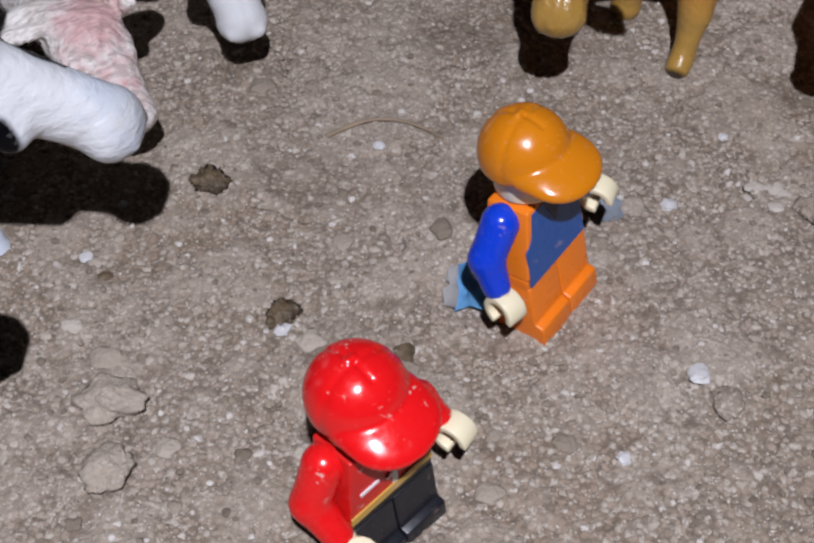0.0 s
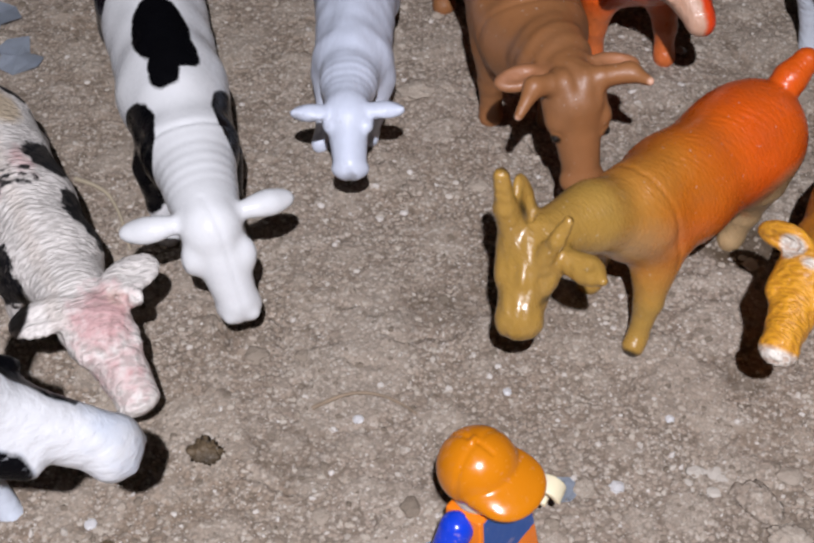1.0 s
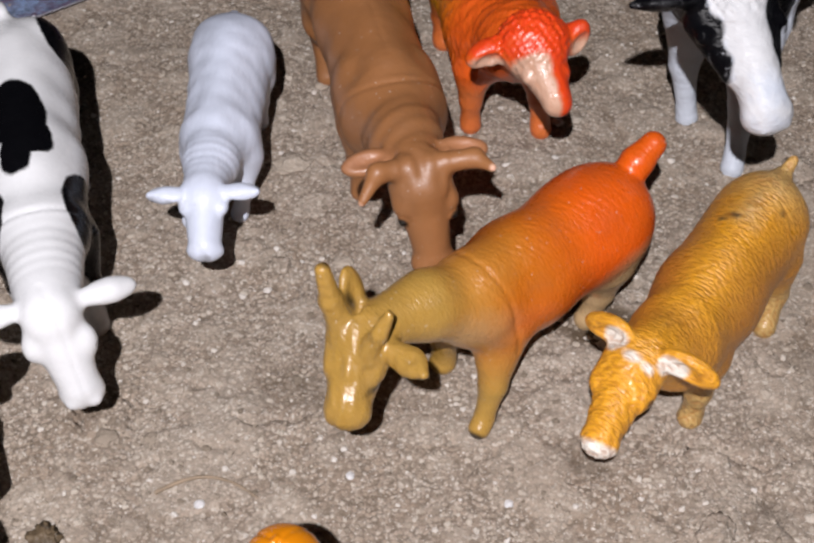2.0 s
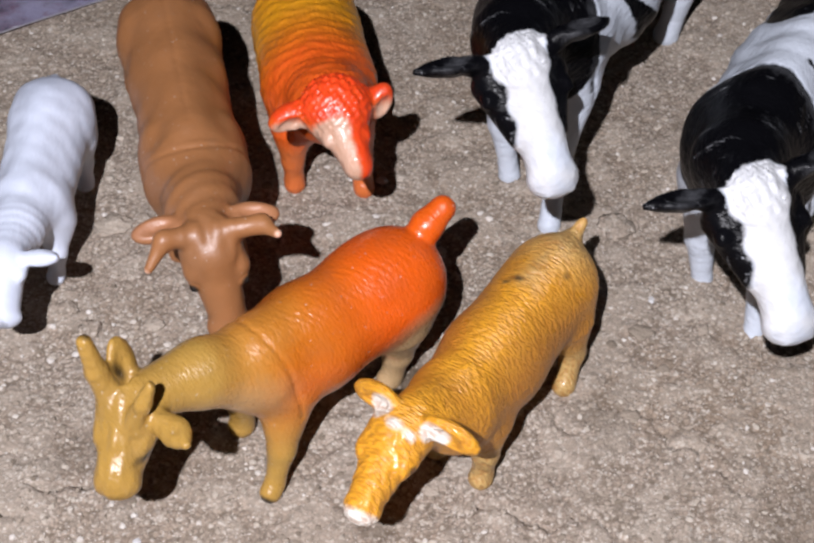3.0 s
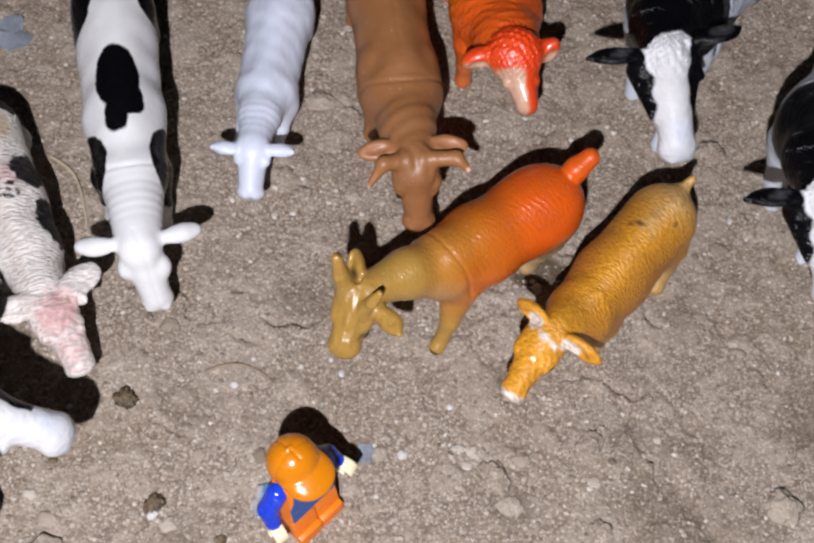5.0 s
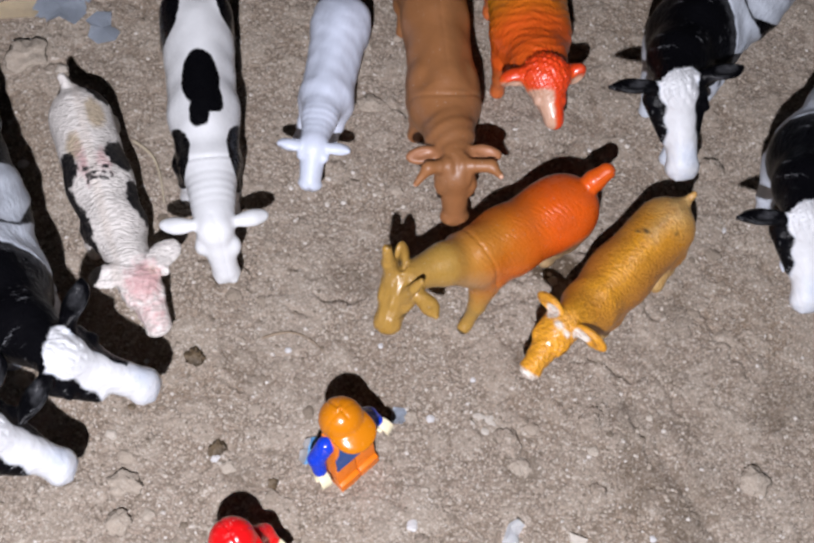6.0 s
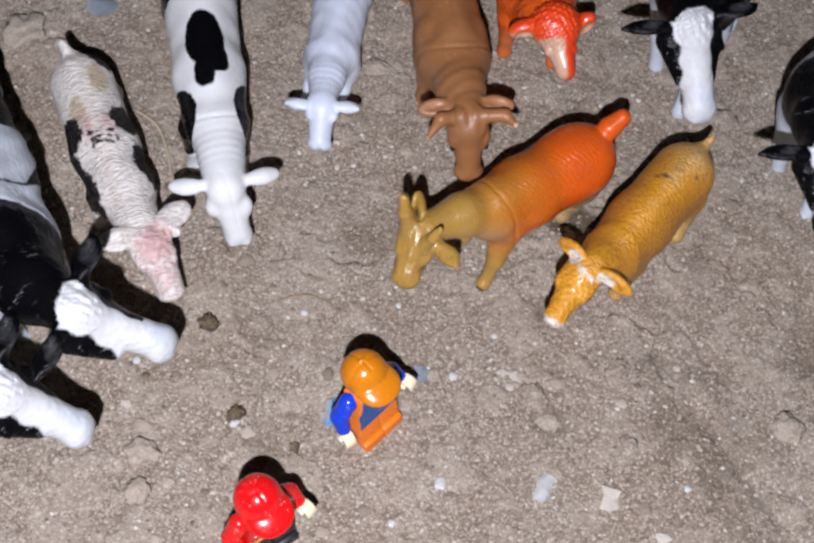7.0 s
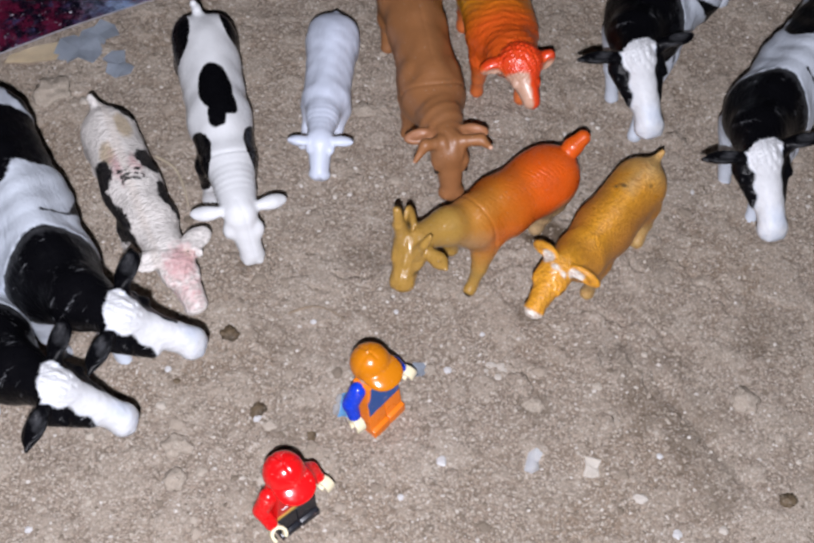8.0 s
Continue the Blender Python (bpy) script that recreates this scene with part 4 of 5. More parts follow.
def dairy_cow(muzzle=(79.8, 27.4, 45.0)):
    """The mould of the black and white cows; its head is turned to its left."""
    mx, my, mz = muzzle
    c = Clay((-56, -26, 0), (88, 46, 80))
    c.limb((-36, 0, 44), (2, 0, 41), 16.0, 16.8, 5)
    c.limb((2, 0, 41), (34, 0, 44), 16.8, 15.2, 5)
    c.limb((-40, 0, 55), (34, 0, 57), 5, 5.5, 7)
    c.blob((-24, 0, 27), (8, 6, 5), k=4)
    for s in (-1, 1):
        c.blob((30, 10.5 * s, 41), (8, 5.5, 11), k=4)
        c.blob((-36, 10.5 * s, 42), (9, 6, 11), k=4)
    c.piece("tail")
    c.limb((-48, 0, 52), (-52, 0, 30), 3, 2, 3)
    c.piece("head")
    c.limb((36, 0.5, 48.5), (52, 3.5, 55), 13.2, 9.8, 6)
    c.limb((52, 3.5, 55), (62, 8.5, 59), 9.0, 7.4, 5)
    c.blob((67.5, 12, 60.5), (7.0, 6.9, 6.4), (0, 25, 52), 3)
    c.limb((69, 14, 57.5), (mx - 0.6, my - 0.8, mz + 1.5), 6.0, 4.8, 3)
    c.blob((mx, my, mz), (4.2, 5.7, 4.4), (0, 40, 52), 2)
    for s in (-1, 1):
        c.limb((67.4 + 5.4 * s, 12.0 - 4.2 * s, 57.4), (74.0 + 3.3 * s, 20.2 - 2.6 * s, 51.0), 4.3, 2.8, 2.2)
        c.blob((70.4 + 7.0 * s, 15.4 - 5.5 * s, 57.3), (2.0, 1.7, 1.7), (0, 35, 52), 1.2)
        c.blob((70.9 + 7.5 * s, 16.2 - 5.9 * s, 57.0), (1.1, 1.0, 1.0), k=0.5)
        c.blob((mx + 1.9 + 2.1 * s, my + 2.4 - 1.6 * s, mz - 0.6), (1.1, 1.2, 1.0), k=0.8)
    c.piece("ear")
    c.limb((71.5, 7.3, 61.5), (75, 4.0, 62.5), 2.4, 2.2, 2)
    c.blob((78.0, 1.0, 63.2), (6.8, 4.3, 1.8), (28, -4, -42), 1.5)
    c.limb((78.0, 1.0, 63.2), (84.2, -4.4, 63.6), 2.2, 0.7, 1.5)
    c.cut((78.6, 1.4, 65.4), (4.4, 2.2, 1.6), (28, -4, -42))
    c.piece("ear")
    c.limb((61, 15.5, 64), (58.4, 17.2, 65), 2.4, 2.2, 2)
    c.blob((55.2, 19.6, 65.8), (6.8, 4.3, 1.8), (-28, -3, 140), 1.5)
    c.limb((55.2, 19.6, 65.8), (49.2, 23.4, 66.0), 2.2, 0.7, 1.5)
    c.cut((55.2, 20.4, 68.0), (4.4, 2.2, 1.6), (-28, -3, 140))
    c.now = 0
    c.leg((-36, -9, 32), (-44, -10, 18), (-41, -10, 0), (10, 4.6, 3.2, 4.0))
    c.leg((-36, 8, 32), (-46, 9, 18), (-43, 7, 0), (10, 4.6, 3.2, 4.0))
    c.leg((33, -7, 32), (36, -6.5, 16), (37, -3, 0), (9, 3.6, 2.4, 3.0))
    c.leg((34, 8, 32), (42, 12, 16), (49, 14.7, 0), (9, 3.6, 2.4, 3.0))
    c.relief(lambda x, y, z: 0.34 * (np.sin(x * 2.9 + y * 1.1) * np.sin(y * 2.4 - x) + np.sin(y * 2.8 - z * 1.5 + 1) * np.sin(x * 1.6 - z * 2) + np.sin(z * 2.6 - x * 1.4 + y * 2.0)) * np.exp(-(((x - 68.5) ** 2 + (y - 12) ** 2 + (z - 65) ** 2) / 60) ** 3))
    c.relief(lambda x, y, z: 0.2 * np.sin(z * 0.55 + 0.3 * x) * np.exp(-(((x - 30) / 10) ** 4)) * (np.abs(y) > 9)
             - 0.5 * np.exp(-(((x - 25.5 - 0.03 * y * y) / 0.7) ** 2)) * (z > 30) - 0.3 * np.exp(-(((y - 0.06 * (x - 30)) / 0.6) ** 2)) * np.exp(-(((x - 38) / 12) ** 4)) * (z > 55)
             + 0.22 * np.sin(x * 0.7 - 0.45 * z + 0.9 * np.sin(y * 0.25 + x * 0.1)) * np.clip((24 - x) / 6, 0, 1) * (z > 20))
    me, p = c.mesh("dairy_cow")
    neck = np.minimum.reduce([p[:, 0] - 25 - 0.03 * p[:, 1] ** 2, (p[:, 2] - 45) + 0.8 * (p[:, 0] - 28), p[:, 0] * 0 + 9])
    rel = p - np.array((67.5, 12, 60.5))
    side = np.abs(rel @ np.array((0.788, -0.616, 0.0)) - 0.9)
    front = rel @ np.array((0.40, 0.52, 0.75))
    along = rel @ np.array((0.50, 0.64, -0.58))
    half = 6.6 - 1.9 * np.clip((along + 1) / 5, 0, 1) + 0.4 * np.sin(along * 0.9) + 12 * np.clip((along - 16.5) / 4, 0, 1)
    blaze = np.minimum.reduce([half - side, front - 1.2 + np.clip(along - 15, 0, 14) * 2.5, along + 7.0])
    saddle = most(spot(p, (-18, 5, 50), (14.5, 22, 30)), spot(p, (-8, -6, 56), (11, 9, 16)), spot(p, (-40, 15, 42), (9, 8, 14)), spot(p, (-43, -10, 50), (7, 8, 12)))
    t = np.clip((53 - p[:, 2]) / 15, 0, 1)
    arrow = np.minimum(0.5 + 4.6 * t - np.abs(p[:, 0] - 18 + 12 * t), np.minimum(p[:, 1] - 4, p[:, 2] - 33 - 0.35 * (p[:, 0] - 6)))
    black = most(np.minimum(neck, -blaze), saddle, arrow)
    inner = most(spot(p, (78.4, 2.2, 64.6), (4.0, 1.4, 1.6)), spot(p, (55.6, 20.6, 67.2), (4.0, 1.4, 1.6)), 0.9 - np.abs(p[:, 0] - 27.2 - 0.03 * p[:, 1] ** 2) - (p[:, 2] < 34) * 9)
    tint = most(spot(p, (mx - 1, my, mz + 6), (3.4, 4.0, 4.0)), spot(p, (mx + 3, my + 3, mz), (3.0, 5.0, 3.0)))
    sprayed(me, black, blaze, inner, tint)
    mat = toy("dairy_paint", (0.505, 0.545, 0.61), [(0, (0.003, 0.003, 0.004), 0.05, 0.3), (1, (0.62, 0.63, 0.65), 0.06, 0.3), (2, (0.05, 0.051, 0.056), 0.2, 0.9), (3, (0.52, 0.56, 0.63), 0.25, 0.9)], 0.3, ((120, 120, 260), (0.3, 0, 0), 3.0, 0.0, (0.05, 0.05, 0.06)), 0.0002, soil=0.0, scuff=0.75, shine=0.5, ior=1.18)
    return me, mat


def dairy_cows():
    me, mat = dairy_cow()
    bent, bent_mat = dairy_cow((77.9, 31.0, 45.5))
    text = "black and white toy dairy cow with white blaze, head turned"
    first = stand("toy_cow", me, mat, 112.3, 200.5, -119, text, "toy cow", 0, "black and white cows")
    for x, y, z, turn in ((160.5, 164, -5, -121), (-138.5, 24.9, -10, -52)):
        copy_thing(first, pose(x * MM, y * MM, z * MM, 0, 0, turn))
    stand("toy_cow", bent, bent_mat, -119.5, 52.4, -56, "scuffed black and white toy dairy cow with blue-stained white muzzle", "toy cow", -3, "black and white cows")


def spotted_pig():
    c = Clay((-32, -20, 0), (72, 24, 46), 0.5)
    c.limb((-14, -1, 22), (12, 0, 21), 10.6, 10.4, 4)
    c.limb((12, 0, 21), (28, 1.5, 21), 10.4, 9.8, 4)
    c.limb((-16, -2, 29), (24, 0, 28), 3.6, 3.6, 4)
    c.piece("tail")
    c.limb((-22, -2.5, 29), (-25, -4.0, 32.5), 2.2, 1.4, 2.5)
    c.piece("head")
    c.limb((30, 1.6, 21.7), (44, 3.0, 24), 8.8, 6.8, 4)
    c.blob((52, 4, 24.5), (6.2, 6.8, 5.4), (0, 35, 12), 2.5)
    c.limb((54, 5, 22.4), (62.6, 7.0, 14.6), 5.8, 4.3, 2.5)
    c.blob((64.2, 7.0, 13.2), (2.2, 4.3, 3.8), (0, 40, 10), 1.0)
    c.blob((56.6, 0.2, 22.6), (2.2, 1.6, 2.0), k=1.5)
    c.blob((56.0, 9.8, 22.6), (2.2, 1.6, 2.0), k=1.5)
    c.limb((51.0, 11.6, 27.0), (52.4, 12.6, 28.6), 1.6, 1.5, 1.2)
    c.cut((53.4, 12.9, 29.6), (0.9, 0.9, 0.9), k=0.3)
    c.piece("ear")
    c.limb((48.8, -1.0, 27.2), (49.5, -4.2, 28.0), 2.0, 2.2, 1.5)
    c.blob((49.5, -4.6, 28.0), (4.2, 6.6, 1.7), (12, 6, -10), 1.5)
    c.cut((50.6, -5.2, 30.2), (2.4, 4.4, 1.4), (12, 6, -10))
    c.piece("ear")
    c.limb((47.6, 8.4, 27.6), (46.6, 12.6, 28.2), 2.0, 2.2, 1.5)
    c.blob((46.2, 13.6, 28.4), (4.2, 6.8, 1.7), (-12, 6, 30), 1.5)
    c.cut((47.2, 14.0, 30.6), (2.4, 4.4, 1.4), (-12, 6, 30))
    c.now = 0
    c.leg((-14, -6, 14), (-17, -7, 8), (-15, -7, 0), (5.6, 3.0, 2.4, 2.8))
    c.leg((-14, 6, 14), (-16, 7, 8), (-14, 7, 0), (5.6, 3.0, 2.4, 2.8))
    c.leg((24, -5, 13), (25, -6.4, 7), (25, -6.4, 0), (5.2, 2.8, 2.3, 2.7))
    c.leg((24, 6.5, 13), (27, 7.6, 7), (28, 7.6, 0), (5.2, 2.8, 2.3, 2.7))
    c.relief(lambda x, y, z: 0.2 * np.sin((x - np.abs(y - 0.04 * x) * 0.55) * 4.1 + 0.8 * np.sin(y * 0.5 + 0.2 * x)) * np.clip((z - 14) / 5, 0, 1) * (x < 46) * (0.6 + 0.4 * np.sin(x * 0.5 + y))
             + 0.28 * np.sin(x * 2.0 + y * 0.8 + np.sin(y)) * np.sin(y * 1.7 + 0.5 * z) * (x > 50) * (x < 61))
    me, p = c.mesh("spotted_pig")
    black = most(spot(p, (8, -11, 27), (6.5, 6, 7)), spot(p, (7, 8.4, 28), (6, 5.8, 6)), spot(p, (24, 10.4, 24), (8, 5.6, 7)), spot(p, (30, -9.6, 20), (11, 5.6, 10)), spot(p, (18, -11, 20), (6, 4.4, 8)), spot(p, (-21, 7.5, 28), (7, 5, 6)),
                 *(spot(p, (12.2 + 2.0 * i, -1.9 + 0.4 * i, 32), (0.75, 2.2, 4)) for i in range(3)), *(spot(p, (12.6 + 2.0 * i, 1.9 + 0.2 * i, 31.4), (0.7, 1.2, 3)) for i in range(3)))
    pink = most(spot(p, (54, 5.4, 28), (6, 6, 5)), spot(p, (9.5, -3, 33), (5, 2.4, 3)), spot(p, (10, 2, 32), (3, 2, 3)), spot(p, (60, 6, 19), (4, 4, 4)) * 0.5)
    ridge = np.minimum(1.4 - np.abs(p[:, 1] + 1.0 + 0.02 * p[:, 0]), p[:, 2] - 29)
    tan = most(spot(p, (2, -5.5, 31), (5, 3.2, 4)), spot(p, (-9, 3, 31), (6, 4, 4)), spot(p, (52.5, 7.5, 29), (3, 3, 2.4)))
    sprayed(me, black, pink, np.minimum(tan, -ridge), ridge)
    hair = ((260, 60, 110), (0, 0, -0.3), 6.0, 0.35, (0.14, 0.12, 0.105))
    mat = toy("pig_paint", (0.71, 0.67, 0.635), [(2, (0.50, 0.41, 0.30), 0.12, 0.3), (1, (0.62, 0.39, 0.385), 0.3, 1.3), (3, (0.68, 0.62, 0.57), 0.1, 0.2), (0, (0.006, 0.006, 0.008), 0.04, 0.7)], 0.42, hair, 0.0004, soil=0.03)
    stand("toy_pig", me, mat, -93.5, 89.5, -61.5, "worn whitish toy pig with black spots and pink face", "toy pig")


spotted_cow()
small_calf()
brown_bull()
orange_lamb()
horned_goat()
yellow_calf()
dairy_cows()
spotted_pig()


# ---- toy figures ----
def add_mesh(bm, me, slot, m=None):
    """Take a mesh over into bm with the given material slot."""
    start = len(bm.faces)
    bm.from_mesh(me)
    bm.faces.ensure_lookup_table()
    new_faces = bm.faces[start:]
    for f in new_faces:
        f.material_index, f.smooth = slot, True
    if m is not None:
        bmesh.ops.transform(bm, matrix=m, verts=list({v for f in new_faces for v in f.verts}))


def block(bm, rings, slot, round_by=0.35):
    """A body lofted through rectangular rings (z, back, front, right, left), in millimetres, with bevelled edges."""
    part_bm = bmesh.new()
    loops = [[part_bm.verts.new((x * MM, y * MM, z * MM)) for x, y in ((x0, y0), (x1, y0), (x1, y1), (x0, y1))] for z, x0, x1, y0, y1 in rings]
    part_bm.faces.new(loops[0][::-1])
    part_bm.faces.new(loops[-1])
    for low, top in zip(loops, loops[1:]):
        for i in range(4):
            part_bm.faces.new((low[i], low[(i + 1) % 4], top[(i + 1) % 4], top[i]))
    bmesh.ops.bevel(part_bm, geom=part_bm.edges[:], offset=round_by * MM, segments=2, affect="EDGES", profile=0.6, clamp_overlap=True)
    me = bpy.data.meshes.new("block")
    part_bm.to_mesh(me)
    part_bm.free()
    add_mesh(bm, me, slot)
    bpy.data.meshes.remove(me)


def disc(bm, z0, z1, r, slot, cx=0.0, cy=0.0, round_by=0.9):
    part_bm = bmesh.new()
    bmesh.ops.create_cone(part_bm, cap_ends=True, segments=32, radius1=r * MM, radius2=r * MM, depth=(z1 - z0) * MM,
                          matrix=Matrix.Translation((cx * MM, cy * MM, (z0 + z1) / 2 * MM)))
    rims = [e for e in part_bm.edges if abs(e.verts[0].co.z - e.verts[1].co.z) < 1e-7]
    bmesh.ops.bevel(part_bm, geom=rims, offset=round_by * MM, segments=3, affect="EDGES", profile=0.5)
    me = bpy.data.meshes.new("disc")
    part_bm.to_mesh(me)
    part_bm.free()
    add_mesh(bm, me, slot)
    bpy.data.meshes.remove(me)


def grip(bm, at, turn, slot):
    """A hand: a C-shaped clip on a short wrist."""
    part_bm = bmesh.new()
    rows = []
    steps = 14
    for i in range(steps + 1):
        a = radians(42 + (360 - 84) * i / steps)
        rows.append([part_bm.verts.new((r * math.cos(a) * MM, r * math.sin(a) * MM, z * MM)) for r, z in ((1.75, -1.8), (2.95, -1.8), (2.95, 1.8), (1.75, 1.8))])
    for p, q in zip(rows, rows[1:]):
        for i in range(4):
            part_bm.faces.new((p[i], p[(i + 1) % 4], q[(i + 1) % 4], q[i]))
    part_bm.faces.new(rows[0][::-1])
    part_bm.faces.new(rows[-1])
    bmesh.ops.create_cone(part_bm, cap_ends=True, segments=14, radius1=1.5 * MM, radius2=1.6 * MM, depth=3.2 * MM,
                          matrix=Matrix.Translation((-3.6 * MM, 0, 0)) @ pose(0, 0, 0, 0, 90, 0))
    bmesh.ops.recalc_face_normals(part_bm, faces=part_bm.faces[:])
    sharp = [e for e in part_bm.edges if e.calc_face_angle(0) > 0.9]
    bmesh.ops.bevel(part_bm, geom=sharp, offset=0.25 * MM, segments=2, affect="EDGES", profile=0.5)
    me = bpy.data.meshes.new("grip")
    part_bm.to_mesh(me)
    part_bm.free()
    add_mesh(bm, me, slot, pose(at[0] * MM, at[1] * MM, at[2] * MM, *turn))
    bpy.data.meshes.remove(me)


def cap_mesh():
    c = Clay((-9, -9, 27), (14, 9, 42), 0.36)
    c.blob((0, 0, 32.2), (7.0, 6.9, 6.9), k=0.5)
    c.blob((3.6, 0, 31.6), (6.4, 6.9, 2.9), (0, 12, 0), 0.35)
    c.blob((6.2, 0, 31.3), (5.8, 6.8, 2.1), (0, 16, 0), 0.8)
    c.blob((0, 0, 39.0), (0.9, 0.9, 0.7), k=0.5)
    c.relief(lambda x, y, z: -0.3 * np.exp(-((y / 0.4) ** 2)) * (x < 4) * (z > 31) - 0.2 * np.exp(-(((x - 0.6) / 0.4) ** 2)) * (z > 31))
    gx, gy, gz = np.meshgrid(*c.axes, indexing="ij", sparse=True)
    under = 30.6 - 0.16 * np.maximum(gx - 5, 0) - 0.02 * gy * gy * (gx > 5) - gz
    c.f = np.maximum(c.f, (under - 0.6 * np.maximum(gx - 7, 0) * 0).astype(np.float32))
    return c.mesh("cap")[0]


def arm_mesh(shoulder, elbow, wrist):
    lo = np.minimum.reduce([shoulder, elbow, wrist]) - 3.5
    hi = np.maximum.reduce([shoulder, elbow, wrist]) + 3.5
    c = Clay(lo, hi, 0.4)
    c.limb(shoulder, elbow, 3.0, 2.75, 0.8)
    c.limb(elbow, wrist, 2.75, 2.2, 0.8)
    return c.mesh("arm")[0]


def plate(bm, points, slot, x=4.0, thick=0.12):
    """A printed patch on the chest: a thin slab of the given outline (y, z)."""
    slope = [x - 0.1 + 0.3 * (25.4 - z) / 12.4 for _, z in points]
    low = [bm.verts.new(((d - 0.2) * MM, y * MM, z * MM)) for d, (y, z) in zip(slope, points)]
    top = [bm.verts.new(((d + thick) * MM, y * MM, z * MM)) for d, (y, z) in zip(slope, points)]
    faces = [bm.faces.new(top)] + [bm.faces.new((low[i], low[(i + 1) % len(low)], top[(i + 1) % len(top)], top[i])) for i in range(len(low))]
    for f in faces:
        f.material_index = slot


def figure(name, x, y, heading, lean, tip, sink, colours, right, left, prints, label):
    """colours: cap, skin, torso, arms, hips, legs and the print colours."""
    bm = bmesh.new()
    add_mesh(bm, cap_mesh(), 0)
    disc(bm, 25.4, 34.0, 5.1, 1)
    disc(bm, 24.6, 26.2, 3.2, 1, round_by=0.3)
    block(bm, [(13.0, -3.9, 3.9, -7.9, 7.9), (25.4, -3.6, 3.6, -5.7, 5.7)], 2)
    block(bm, [(10.6, -3.6, 3.6, -7.8, 7.8), (12.9, -3.6, 3.6, -7.8, 7.8)], 4, 0.25)
    for s in (-1, 1):
        a, b = sorted((s * 0.15, s * 7.8))
        block(bm, [(-1.5, -3.9, 5.6, a, b), (2.7, -3.9, 5.5, a, b), (3.2, -3.9, 4.1, a, b), (10.9, -3.8, 3.8, a, b)], 5, 0.3)
    for shoulder, elbow, wrist, hand, turn in (right, left):
        add_mesh(bm, arm_mesh(np.array(shoulder, float), np.array(elbow, float), np.array(wrist, float)), 3)
        grip(bm, hand, turn, 1)
    for slot, depth, points in prints:
        plate(bm, points, slot, depth)
    bmesh.ops.recalc_face_normals(bm, faces=bm.faces[:])
    me = bpy.data.meshes.new(name)
    bm.to_mesh(me)
    bm.free()
    for i, (colour, rough) in enumerate(colours):
        me.materials.append(plain(f"{name}_paint_{i}", colour, rough, 0.03, 0.00004, 700, 0.8 if colour[0] > 0.59 and colour[1] < 0.05 else 0.25))
    ob = new(name, me)
    ob.matrix_basis = pose(x * MM, y * MM, sink * MM, 0, 0, heading) @ pose(0, 0, 0, tip, lean, 0)
    return tagged(ob, label, "toy figure", "toy figures")


CREAM = (0.80, 0.72, 0.50)
figure("toy_figure", 11.8, 10.0, -35.9, -9.2, 2.0, 0.3,
       [((0.58, 0.185, 0.006), 0.2), (CREAM, 0.35), ((0.80, 0.20, 0.01), 0.3), ((0.006, 0.045, 0.55), 0.22), ((0.80, 0.19, 0.01), 0.32), ((0.80, 0.19, 0.01), 0.3),
        ((0.016, 0.085, 0.32), 0.4), ((0.008, 0.012, 0.06), 0.5)],
       ((-0.6, -6.9, 23.0), (-1.4, -10.4, 18.0), (0.4, -11.2, 13.6), (2.0, -11.8, 10.2), (80, 70, -20)),
       ((-0.6, 6.9, 23.0), (-0.6, 10.4, 19.0), (1.6, 11.6, 16.6), (3.6, 12.6, 14.4), (100, 50, 20)),
       [(6, 3.72, [(-7.3, 11.4), (7.3, 11.4), (7.1, 18.0), (5.6, 24.6), (-4.8, 24.6), (-5.6, 20.4), (-7.2, 18.4)]),
        (7, 3.86, [(0.6, 19.4), (2.9, 24.5), (-2.0, 24.5)])],
       "toy builder figure with orange cap, blue arms and orange trousers")
figure("toy_figure", -13.0, -31.0, -43.8, -4.0, 2.4, -1.2,
       [((0.72, 0.008, 0.010), 0.19), (CREAM, 0.35), ((0.60, 0.010, 0.010), 0.35), ((0.72, 0.008, 0.010), 0.25), ((0.008, 0.008, 0.009), 0.35), ((0.012, 0.013, 0.018), 0.3),
        ((0.55, 0.33, 0.07), 0.4), ((0.75, 0.7, 0.72), 0.4)],
       ((-0.6, -6.9, 23.0), (-0.6, -10.2, 17.5), (3.6, -9.8, 13.4), (6.6, -9.6, 10.8), (0, 42, -8)),
       ((-0.6, 6.9, 23.0), (-0.8, 10.2, 19.2), (1.8, 11.2, 16.4), (4.2, 12.0, 14.2), (90, 48, 12)),
       [(6, 3.86, [(-7.6, 13.3), (7.6, 13.3), (7.45, 14.6), (-7.45, 14.6)]), (7, 3.8, [(-5.2, 17.6), (-1.8, 17.6), (-1.8, 18.1), (-5.2, 18.1)]),
        (7, 3.8, [(0.3, 14.8), (1.3, 14.8), (1.3, 19.6), (0.3, 19.6)]), (7, 3.92, [(-0.6, 16.6), (2.4, 17.5), (2.3, 18.1), (-0.7, 17.2)]),
        (6, 3.8, [(-1.4, 19.4), (-0.4, 19.4), (-0.4, 20.4), (-1.4, 20.4)])],
       "toy figure with red cap and jacket, gold belt, black trousers")


